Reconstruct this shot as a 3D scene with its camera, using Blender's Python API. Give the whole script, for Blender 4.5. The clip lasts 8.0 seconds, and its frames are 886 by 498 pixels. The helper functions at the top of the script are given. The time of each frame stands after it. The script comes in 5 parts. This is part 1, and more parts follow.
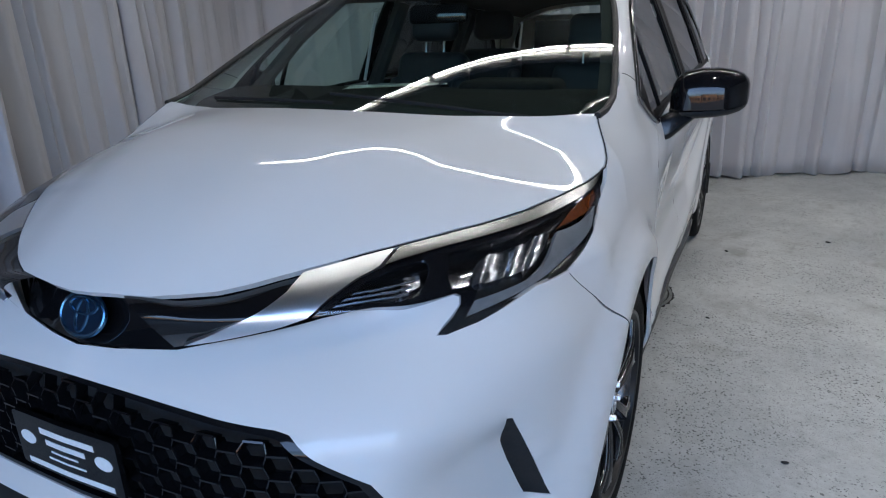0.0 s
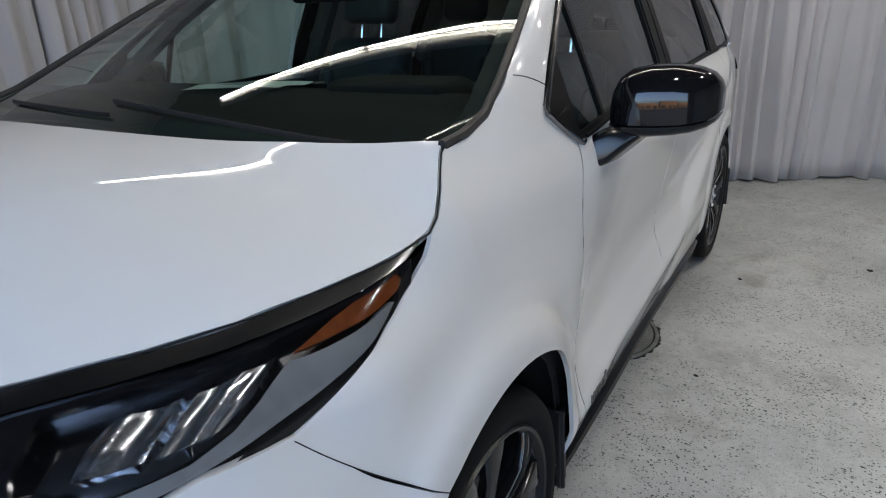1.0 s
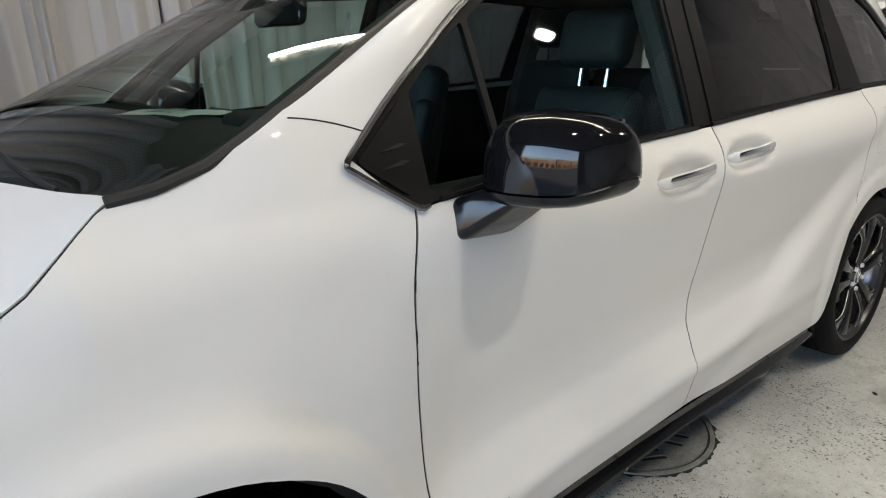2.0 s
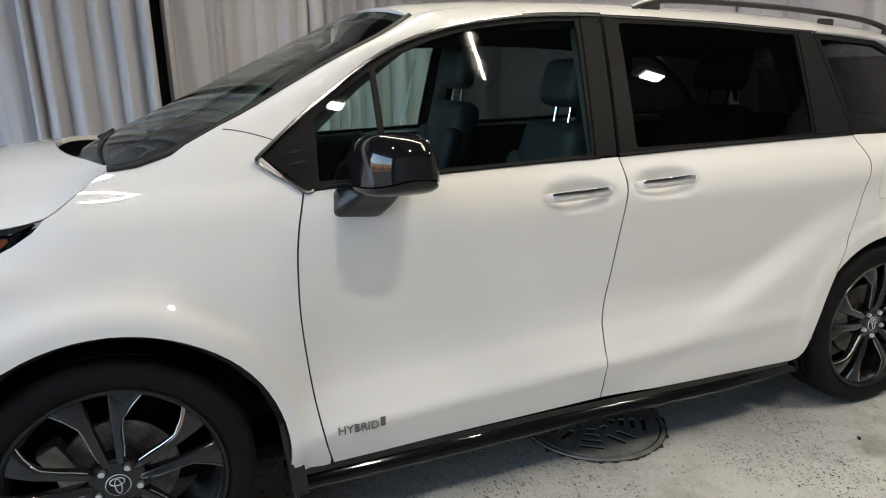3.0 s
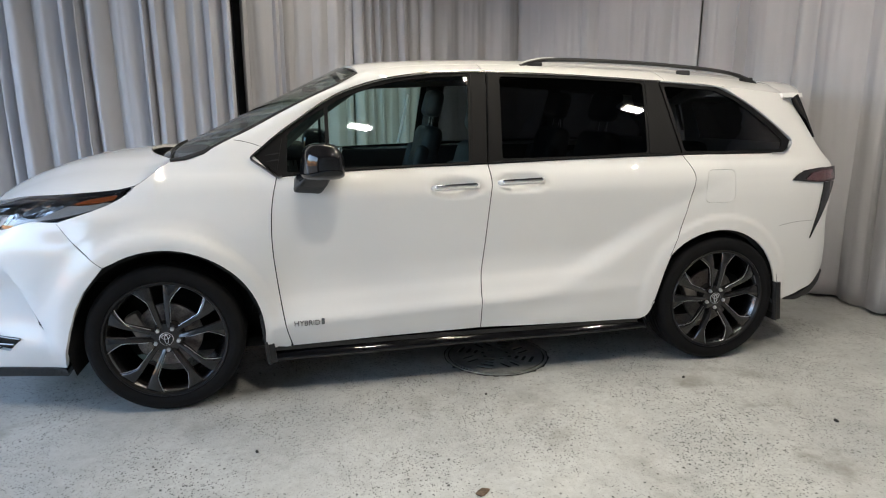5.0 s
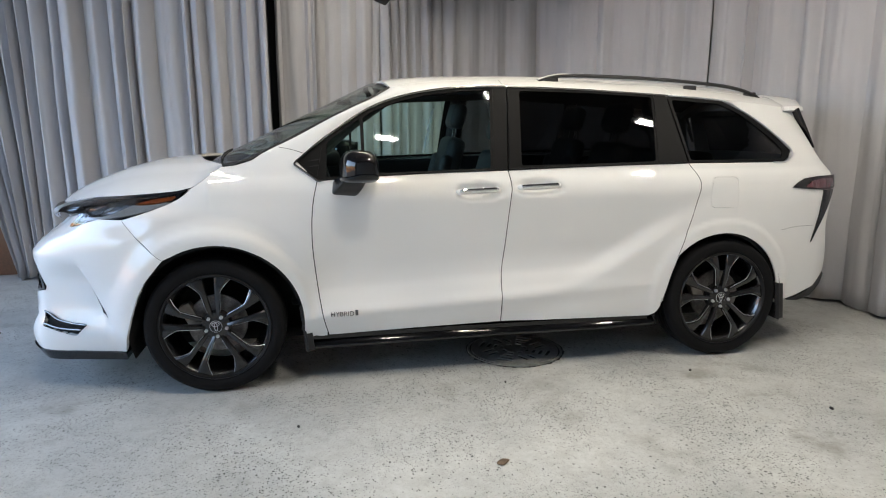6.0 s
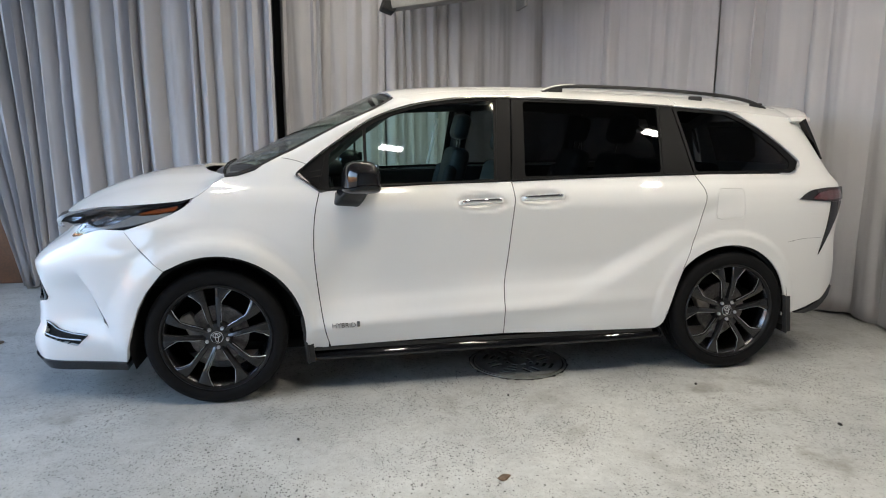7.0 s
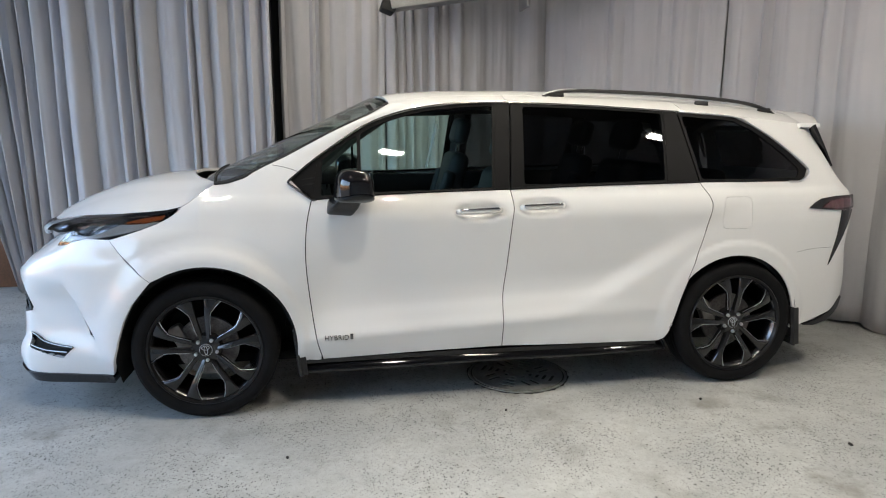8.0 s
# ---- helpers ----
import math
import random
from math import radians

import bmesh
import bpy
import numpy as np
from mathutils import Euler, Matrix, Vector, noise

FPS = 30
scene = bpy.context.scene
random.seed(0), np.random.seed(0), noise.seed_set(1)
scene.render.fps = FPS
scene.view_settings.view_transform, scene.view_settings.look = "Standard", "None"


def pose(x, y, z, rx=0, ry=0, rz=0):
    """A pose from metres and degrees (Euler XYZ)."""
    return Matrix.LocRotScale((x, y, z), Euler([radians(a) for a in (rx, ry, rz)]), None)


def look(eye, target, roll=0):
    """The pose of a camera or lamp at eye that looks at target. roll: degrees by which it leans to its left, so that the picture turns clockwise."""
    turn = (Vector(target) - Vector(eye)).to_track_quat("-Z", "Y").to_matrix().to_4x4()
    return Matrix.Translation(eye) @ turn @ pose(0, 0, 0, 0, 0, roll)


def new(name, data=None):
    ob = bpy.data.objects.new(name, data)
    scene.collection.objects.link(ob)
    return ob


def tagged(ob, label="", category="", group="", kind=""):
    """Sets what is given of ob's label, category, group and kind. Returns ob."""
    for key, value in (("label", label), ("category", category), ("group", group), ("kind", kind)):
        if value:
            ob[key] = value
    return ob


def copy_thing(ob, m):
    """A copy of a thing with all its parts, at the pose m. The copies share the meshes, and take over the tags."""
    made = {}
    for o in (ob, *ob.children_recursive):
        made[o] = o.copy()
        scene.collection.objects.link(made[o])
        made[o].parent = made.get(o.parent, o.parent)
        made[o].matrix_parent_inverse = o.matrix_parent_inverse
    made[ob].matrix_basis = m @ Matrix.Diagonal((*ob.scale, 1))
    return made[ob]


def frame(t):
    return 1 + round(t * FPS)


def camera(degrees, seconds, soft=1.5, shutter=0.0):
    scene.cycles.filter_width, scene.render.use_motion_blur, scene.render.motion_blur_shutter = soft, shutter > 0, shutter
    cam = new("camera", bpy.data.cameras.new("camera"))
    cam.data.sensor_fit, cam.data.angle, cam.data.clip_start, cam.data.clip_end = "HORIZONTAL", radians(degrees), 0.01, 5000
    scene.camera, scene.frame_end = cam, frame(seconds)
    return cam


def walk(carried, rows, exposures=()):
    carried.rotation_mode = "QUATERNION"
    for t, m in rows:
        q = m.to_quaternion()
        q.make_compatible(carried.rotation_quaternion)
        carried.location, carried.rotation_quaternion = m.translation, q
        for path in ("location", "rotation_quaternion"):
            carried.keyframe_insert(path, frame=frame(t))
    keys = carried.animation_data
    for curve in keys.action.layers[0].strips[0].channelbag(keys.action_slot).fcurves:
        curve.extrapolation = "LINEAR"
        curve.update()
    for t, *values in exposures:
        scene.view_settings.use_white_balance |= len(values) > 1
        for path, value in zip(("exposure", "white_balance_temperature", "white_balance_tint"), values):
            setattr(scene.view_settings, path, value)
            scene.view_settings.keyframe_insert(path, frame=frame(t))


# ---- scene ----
cam = camera(69.0, 8.0, soft=1.1)
PATH = [
    (0, (-1.779, -1.265, 1.497), (-0.086, -0.426, 0.844), -1.8),
    (0.5, (-1.373, -1.259, 1.485), (0.306, -0.417, 0.798), -2.0),
    (1, (-0.931, -1.448, 1.479), (0.673, -0.481, 0.778), -2.1),
    (1.5, (-0.495, -1.614, 1.445), (0.958, -0.421, 0.764), -1.9),
    (2, (-0.121, -1.87, 1.454), (1.077, -0.391, 0.839), -1.8),
    (2.2, (-0.001, -2.035, 1.473), (1.068, -0.46, 0.858), -1.4),
    (3.3, (0.409, -3.036, 1.455), (1.011, -1.189, 0.978), -0.6),
    (3.5, (0.501, -3.203, 1.47), (1.057, -1.341, 0.999), -0.4),
    (3.7, (0.554, -3.378, 1.468), (1.081, -1.504, 1.011), -0.3),
    (4, (0.592, -3.657, 1.462), (1.079, -1.768, 1.02), -0.1),
    (4.2, (0.612, -3.797, 1.485), (1.079, -1.905, 1.034), -0.1),
    (5.3, (0.737, -4.307, 1.506), (1.118, -2.391, 1.077), -0.2),
    (5.5, (0.707, -4.374, 1.513), (1.077, -2.455, 1.087), -0.2),
    (6, (0.616, -4.506, 1.469), (0.968, -2.576, 1.084), -0.1),
    (6.5, (0.618, -4.522, 1.504), (0.955, -2.589, 1.116), -0.2),
    (7, (0.647, -4.484, 1.479), (0.978, -2.544, 1.12), -0.0),
    (7.5, (0.67, -4.418, 1.488), (1.002, -2.477, 1.135), 0.1),
    (8, (0.717, -4.371, 1.525), (1.031, -2.43, 1.16), 0.1),
]
walk(cam, [(t, look(eye, target, roll)) for t, eye, target, roll in PATH], exposures=[(0, 2.13, 5780, 12), (.5, 2.0, 5640, 12), (1, 2.22, 6150, 11), (1.5, 2.54, 6720, 10), (2, 2.70, 6750, 10), (2.2, 2.60, 6750, 10), (3.5, 2.83, 6750, 10), (4.2, 2.83, 6750, 10), (5.3, 2.83, 6640, 10), (8, 2.83, 6600, 10)])

# ---- world and lights ----
world = bpy.data.worlds.new("sky")
scene.world = world
world.use_nodes = True
wn = world.node_tree.nodes
sky = wn.new("ShaderNodeTexSky")
sky.sky_type, sky.sun_disc = 'NISHITA', False
sky.sun_elevation, sky.sun_rotation = radians(24), radians(140)
world.node_tree.links.new(sky.outputs[0], wn["Background"].inputs[0])
wn["Background"].inputs[1].default_value = 0.15
sun_data = bpy.data.lights.new("sun", 'SUN')
sun_data.energy, sun_data.angle, sun_data.color = 5.0, radians(0.5), (1.0, .9, .78)
sun_ob = new("sun", sun_data)
sun_ob.matrix_basis = look((0, 0, 0), (-.5, .6, -.35))

CEIL, WEST = 3.42, -4.2


def area(name, at, target, sx, sy, watts, color):
    d = bpy.data.lights.new(name, 'AREA')
    d.shape, d.size, d.size_y, d.energy, d.color = 'RECTANGLE', sx, sy, watts, color
    ob = new(name, d)
    ob.matrix_basis = look(at, target)
    return ob


DAY, LED, TUBE = (.48, .65, 1.0), (1.0, .93, .82), (1.0, .92, .78)
# sky light in the upper part of the open vehicle door
area("door_daylight", (WEST - .12, -2.15, 2.55), (2, -2.15, 2.0), 6.7, 1.3, 17, DAY)


# ---- materials ----
def material(name, color, rough=.5, metal=0.0, coat=0.0, vary=.0, vary_scale=6.0, grain=.0, grain_scale=120.0, bump=.0, bump_scale=90.0,
             spec=.5, emit=None, emit_strength=0.0, rough_vary=0.0, coat_rough=.03):
    m = bpy.data.materials.new(name)
    m.use_nodes = True
    nt = m.node_tree
    p = nt.nodes["Principled BSDF"]
    p.inputs["Base Color"].default_value = (*color, 1)
    p.inputs["Roughness"].default_value = rough
    p.inputs["Metallic"].default_value = metal
    p.inputs["Coat Weight"].default_value = coat
    p.inputs["Coat Roughness"].default_value = coat_rough
    p.inputs["Specular IOR Level"].default_value = spec
    if emit:
        p.inputs["Emission Color"].default_value = (*emit, 1)
        p.inputs["Emission Strength"].default_value = emit_strength
    co = nt.nodes.new("ShaderNodeTexCoord")
    if vary or grain:
        col = None
        for amount, scale, detail in ((vary, vary_scale, 5), (grain, grain_scale, 2)):
            if not amount:
                continue
            n = nt.nodes.new("ShaderNodeTexNoise")
            n.inputs["Scale"].default_value, n.inputs["Detail"].default_value = scale, detail
            nt.links.new(co.outputs["Object"], n.inputs["Vector"])
            mr = nt.nodes.new("ShaderNodeMapRange")
            mr.inputs[1].default_value, mr.inputs[2].default_value = .3, .7
            mr.inputs[3].default_value, mr.inputs[4].default_value = 1 - amount, 1 + amount
            nt.links.new(n.outputs[0], mr.inputs[0])
            mix = nt.nodes.new("ShaderNodeMix")
            mix.data_type, mix.blend_type = 'RGBA', 'MULTIPLY'
            mix.inputs[0].default_value = 1
            if col is None:
                mix.inputs[6].default_value = (*color, 1)
            else:
                nt.links.new(col, mix.inputs[6])
            nt.links.new(mr.outputs[0], mix.inputs[7])
            col = mix.outputs[2]
            if rough_vary:
                rr = nt.nodes.new("ShaderNodeMapRange")
                rr.inputs[3].default_value, rr.inputs[4].default_value = rough - rough_vary, rough + rough_vary
                nt.links.new(n.outputs[0], rr.inputs[0])
                nt.links.new(rr.outputs[0], p.inputs["Roughness"])
        nt.links.new(col, p.inputs["Base Color"])
    if bump:
        n = nt.nodes.new("ShaderNodeTexNoise")
        n.inputs["Scale"].default_value, n.inputs["Detail"].default_value = bump_scale, 4
        nt.links.new(co.outputs["Object"], n.inputs["Vector"])
        b = nt.nodes.new("ShaderNodeBump")
        b.inputs["Strength"].default_value, b.inputs["Distance"].default_value = bump, .01
        nt.links.new(n.outputs[0], b.inputs["Height"])
        nt.links.new(b.outputs[0], p.inputs["Normal"])
    return m


def glass(name, tint, least=.045, rough=0.0):
    """A thin sheet: tinted and clear, glossier towards grazing angles, alike from both sides."""
    m = bpy.data.materials.new(name)
    m.use_nodes = True
    nt = m.node_tree
    nt.nodes.remove(nt.nodes["Principled BSDF"])
    t, g, lw, x = (nt.nodes.new("ShaderNode" + k) for k in ("BsdfTransparent", "BsdfGlossy", "LayerWeight", "MixShader"))
    t.inputs[0].default_value = (*tint, 1)
    g.inputs["Roughness"].default_value = rough
    lw.inputs[0].default_value = .5
    pw, mr = nt.nodes.new("ShaderNodeMath"), nt.nodes.new("ShaderNodeMapRange")
    pw.operation = 'POWER'
    pw.inputs[1].default_value = 5
    mr.inputs[3].default_value = least
    nt.links.new(lw.outputs["Facing"], pw.inputs[0])
    nt.links.new(pw.outputs[0], mr.inputs[0])
    nt.links.new(mr.outputs[0], x.inputs[0])
    nt.links.new(t.outputs[0], x.inputs[1])
    nt.links.new(g.outputs[0], x.inputs[2])
    nt.links.new(x.outputs[0], nt.nodes["Material Output"].inputs[0])
    return m


M_paint = material("pearl_white_paint", (.74, .74, .73), .60, 0, 1.0, spec=.25, coat_rough=.012, vary=.012, vary_scale=2.2, grain=.012, grain_scale=900)
M_black = material("gloss_black", (.006, .006, .007), .06, 0, 0.0, grain=.1, grain_scale=60, spec=.45)
M_trim = material("black_plastic", (.014, .014, .015), .55, 0, 0, vary=.15, grain=.12, bump=.12, bump_scale=500)
M_satin = material("satin_black_film", (.006, .006, .0065), .5, 0, 0, vary=.08, grain=.06, spec=.10)
M_liner = material("wheel_well_felt", (.005, .005, .005), .95, vary=.3, grain=.3, bump=.3)
M_rubber = material("tyre_rubber", (.0055, .0055, .006), .72, spec=.16, vary=.2, vary_scale=14, grain=.12, bump=.15, bump_scale=260)
M_rim = material("black_alloy", (.012, .012, .013), .20, .28, .5, vary=.1, vary_scale=9, spec=.5)
M_barrel = material("dark_chrome_barrel", (.13, .13, .137), .26, 1.0, vary=.15, vary_scale=14)
M_chrome = material("bright_chrome", (.86, .87, .88), .06, 1.0)
M_brushed = material("satin_chrome", (.74, .76, .79), .36, 1.0, vary=.03, grain=.04, grain_scale=400)
M_smoked = material("smoked_headlight_chrome", (.21, .21, .215), .22, 1.0, vary=.04)
M_darkchrome = material("smoked_chrome", (.24, .24, .25), .2, 1.0)
M_skirt = material("skirt_black", (.005, .005, .006), .08, 0, 0, grain=.1, spec=.5)
M_iron = material("brake_iron", (.16, .15, .145), .42, .85, vary=.35, vary_scale=30, grain=.2)
M_caliper = material("caliper_metal", (.30, .29, .27), .45, .6, vary=.25, vary_scale=22)
M_amber = material("amber_lens", (.17, .042, .010), .10, 0, 1.0, vary=.25, vary_scale=60)
M_red = material("red_lens", (.09, .006, .009), .10, 0, 1.0, vary=.15, vary_scale=50)
M_reflector = material("lamp_reflector", (.64, .67, .71), .24, 1.0, vary=.25, vary_scale=70)
M_drl = material("light_guide_grey", (.20, .205, .21), .35, .0, .0, vary=.1, vary_scale=40)
M_seat = material("charcoal_leather", (.015, .019, .023), .6, vary=.15, grain=.15, bump=.18, bump_scale=220)
M_dash = material("dash_vinyl", (.008, .008, .009), .7, spec=.12, vary=.12, grain=.15, bump=.15, bump_scale=300)
M_head = material("headliner_cloth", (.05, .05, .05), .9, vary=.08, grain=.1)
M_blue = material("emblem_blue", (.003, .014, .034), .20, .2, 0, vary=.1)
M_bluechrome = material("blue_tinted_chrome", (.10, .22, .36), .22, 1.0, vary=.05)
M_white = material("printed_white", (.75, .76, .77), .5, grain=.05)
M_paper = material("paper_sheet", (.74, .80, .78), .7, vary=.04, grain=.03)
M_ink = material("grey_ink", (.18, .20, .20), .8, grain=.1)
M_glass = glass("clear_tinted_glass", (.74, .90, .87))
M_screen = glass("windscreen_glass", (.68, .80, .75))
M_privacy = glass("privacy_glass", (.10, .105, .11))
M_lens = glass("polycarbonate_lens", (.93, .94, .95), .06)
M_led = material("led_panel", (.9, .9, .88), .4, emit=(1.0, .95, .86), emit_strength=2.9)
M_tube = material("fluorescent_tube", (.9, .9, .85), .4, emit=(1.0, .92, .74), emit_strength=4.2)
M_case = material("lamp_housing", (.55, .55, .53), .45, .2, vary=.1)
M_wall = material("painted_block_wall", (.42, .41, .40), .85, vary=.1, vary_scale=1.4, grain=.08, bump=.25, bump_scale=40)
M_ceil = material("ceiling_boards", (.075, .075, .073), .9, vary=.15, vary_scale=1.1, grain=.1)
M_wood = material("brown_door_wood", (.12, .047, .018), .5, 0, .2, vary=.22, vary_scale=3, grain=.15, grain_scale=50)
M_castiron = material("cast_iron", (.22, .225, .21), .55, .25, vary=.25, vary_scale=12, grain=.2, bump=.25, bump_scale=120)
M_pit = material("grate_dirt", (.03, .029, .026), .95, vary=.3, grain=.3)
M_galv = material("galvanised_sheet", (.26, .26, .255), .5, .5, vary=.18, vary_scale=5, grain=.08)
M_pave = material("yard_asphalt", (.07, .07, .07), .9, vary=.2, vary_scale=.6, grain=.25, grain_scale=30)
M_shell = material("satin_mirror_plastic", (.005, .0055, .007), .20, 0, 0, vary=.1, grain=.08, spec=.45)
M_rimlip = material("satin_black_rim", (.010, .010, .0105), .30, .2, 0, vary=.1, vary_scale=12, spec=.45)
M_dark = material("gap_black", (.01, .01, .01), .9, grain=.2)


def curtain_cloth():
    m = material("grey_curtain_cloth", (.455, .45, .47), .86, vary=.05, vary_scale=1.8, grain=.05, grain_scale=420, bump=.12, bump_scale=700)
    p = m.node_tree.nodes["Principled BSDF"]
    p.inputs["Sheen Weight"].default_value = .25
    return m


M_cloth = curtain_cloth()


def floor_paint():
    """Worn light grey floor paint: fine dark chips, brown stains and broad scuffing."""
    m = bpy.data.materials.new("worn_floor_paint")
    m.use_nodes = True
    nt = m.node_tree
    p = nt.nodes["Principled BSDF"]
    co = nt.nodes.new("ShaderNodeTexCoord")

    def noise_node(scale, detail, rough=.5):
        n = nt.nodes.new("ShaderNodeTexNoise")
        n.inputs["Scale"].default_value, n.inputs["Detail"].default_value, n.inputs["Roughness"].default_value = scale, detail, rough
        nt.links.new(co.outputs["Object"], n.inputs["Vector"])
        return n.outputs[0]

    def remap(src, a, b, c, d):
        r = nt.nodes.new("ShaderNodeMapRange")
        for k, v in enumerate((a, b, c, d)):
            r.inputs[k + 1].default_value = v
        nt.links.new(src, r.inputs[0])
        return r.outputs[0]

    def mixed(kind, fac, a, b):
        x = nt.nodes.new("ShaderNodeMix")
        x.data_type, x.blend_type = 'RGBA', kind
        for slot, v in ((0, fac), (6, a), (7, b)):
            if isinstance(v, (int, float)):
                x.inputs[slot].default_value = v
            elif isinstance(v, tuple):
                x.inputs[slot].default_value = (*v, 1)
            else:
                nt.links.new(v, x.inputs[slot])
        return x.outputs[2]

    def times(a, b):
        x = nt.nodes.new("ShaderNodeMath")
        x.operation = 'MULTIPLY'
        nt.links.new(a, x.inputs[0])
        nt.links.new(b, x.inputs[1])
        return x.outputs[0]

    base = mixed('MIX', remap(noise_node(1.3, 5), .35, .65, 0, 1), (.44, .45, .44), (.59, .595, .57))
    base = mixed('MIX', remap(noise_node(9, 6, .65), .45, .75, 0, .5), base, (.31, .31, .29))
    def specks(scale, lo, hi, seed):
        vo = nt.nodes.new("ShaderNodeTexVoronoi")
        vo.inputs["Scale"].default_value = scale
        warp = nt.nodes.new("ShaderNodeVectorMath")
        warp.operation = 'MULTIPLY_ADD'
        nz = nt.nodes.new("ShaderNodeTexNoise")
        nz.inputs["Scale"].default_value, nz.inputs["Detail"].default_value = scale * 1.6, 2
        nt.links.new(co.outputs["Object"], nz.inputs["Vector"])
        nt.links.new(nz.outputs[1], warp.inputs[0])
        warp.inputs[1].default_value = (.9 / scale, 1.5 / scale, 0)
        nt.links.new(co.outputs["Object"], warp.inputs[2])
        nt.links.new(warp.outputs[0], vo.inputs["Vector"])
        sep = nt.nodes.new("ShaderNodeSeparateColor")
        nt.links.new(vo.outputs["Color"], sep.inputs[0])
        size = nt.nodes.new("ShaderNodeMath")
        size.operation = 'SUBTRACT'
        nt.links.new(remap(sep.outputs[seed], lo, 1, 0, hi), size.inputs[0])
        nt.links.new(vo.outputs["Distance"], size.inputs[1])
        return remap(size.outputs[0], -.02, .03, 0, 1)

    patch = remap(noise_node(2.2, 4, .6), .40, .58, .12, 1.0)
    base = mixed('MIX', times(specks(105, .02, .42, 0), patch), base, (.035, .034, .030))
    pepper = times(remap(noise_node(190, 3, .75), .585, .64, 0, .8), remap(noise_node(1.7, 4, .6), .42, .60, .15, 1.0))
    base = mixed('MIX', pepper, base, (.10, .098, .088))
    base = mixed('MIX', times(specks(62, .50, .34, 1), remap(noise_node(1.1, 3), .36, .56, .25, 1)), base, (.035, .033, .028))
    base = mixed('MULTIPLY', 1.0, base, mixed('MIX', remap(noise_node(34, 6, .7), .35, .65, 0, 1), (.86, .86, .85), (1.0, 1.0, 1.0)))
    scratch = noise_node(14, 5, .7)
    base = mixed('MIX', times(remap(scratch, .66, .70, 0, .8), remap(noise_node(.8, 3), .48, .60, 0, 1)), base, (.10, .09, .075))
    stain = times(remap(noise_node(3.1, 6, .65), .54, .66, 0, .7), remap(noise_node(.9, 2), .48, .60, 0, 1))
    base = mixed('MIX', stain, base, (.22, .205, .175))
    nt.links.new(base, p.inputs["Base Color"])
    nt.links.new(remap(noise_node(6, 5), .3, .7, .30, .52), p.inputs["Roughness"])
    b = nt.nodes.new("ShaderNodeBump")
    b.inputs["Strength"].default_value, b.inputs["Distance"].default_value = .25, .004
    nt.links.new(noise_node(110, 4), b.inputs["Height"])
    nt.links.new(b.outputs[0], p.inputs["Normal"])
    return m


M_floor = floor_paint()


def curve(knots):
    """A smooth function through (a, b) knots, flat slopes kept gentle."""
    a = [k[0] for k in knots]
    b = [k[1] for k in knots]
    n = len(a)
    d = [(b[i + 1] - b[i]) / (a[i + 1] - a[i]) for i in range(n - 1)]
    m = [d[0]] + [0 if d[i - 1] * d[i] <= 0 else 2 * d[i - 1] * d[i] / (d[i - 1] + d[i]) for i in range(1, n - 1)] + [d[-1]]

    def f(x):
        if x <= a[0]:
            return b[0] + m[0] * (x - a[0])
        if x >= a[-1]:
            return b[-1] + m[-1] * (x - a[-1])
        i = 0
        while x > a[i + 1]:
            i += 1
        h = a[i + 1] - a[i]
        t = (x - a[i]) / h
        return (b[i] * (1 + 2 * t) * (1 - t) ** 2 + m[i] * h * t * (1 - t) ** 2
                + b[i + 1] * t * t * (3 - 2 * t) + m[i + 1] * h * t * t * (t - 1))
    return f


def ease(e0, e1, x):
    t = min(1.0, max(0.0, (x - e0) / (e1 - e0)))
    return t * t * (3 - 2 * t)


# The van stands along x: front axle at x = 0, rear axle at x = 3.06, driver's side at -y.
AXLE, TYRE_R = 3.06, 0.376
half_door = curve([(.12, .86), (.20, .880), (.27, .922), (.34, .944), (.42, .963), (.447, .970), (.453, .9695), (.50, .949), (.55, .930), (.60, .912), (.66, .908), (.8, .927), (.95, .952),
                   (1.03, .966), (1.055, .9685), (1.075, .9675), (1.11, .9605), (1.14, .950), (1.165, .937), (1.19, .922), (1.25, .898), (1.45, .813), (1.62, .735), (1.68, .70), (1.74, .64)])
half_plain = curve([(.12, .88), (.20, .905), (.27, .93), (.36, .945), (.5, .952), (.7, .956), (.95, .957),
                    (1.05, .954), (1.10, .948), (1.14, .937), (1.165, .926), (1.19, .913), (1.25, .892), (1.45, .813), (1.62, .735), (1.68, .70), (1.74, .64)])
fender_in = curve([(1.0, 0), (1.1, .006), (1.15, .014), (1.2, .029), (1.24, .046), (1.3, .08)])
lamp_lean = curve([(-.65, .15), (-.47, .15), (-.37, .13), (-.25, .08), (-.1, .02), (0, 0)])
nose_lean = curve([(0, 0), (.42, .0), (.6, .075), (.7, .14), (1.0, .14)])
tail_in = curve([(3.1, 0), (3.4, .022), (3.75, .085), (3.92, .175), (4.0, .27), (4.06, .40)])


def arch_swell(x, z, cx, r0, r1):
    r = math.hypot(x - cx, z - .40)
    return (1 - ease(r0, r1, r)) * ease(.15, .35, z)


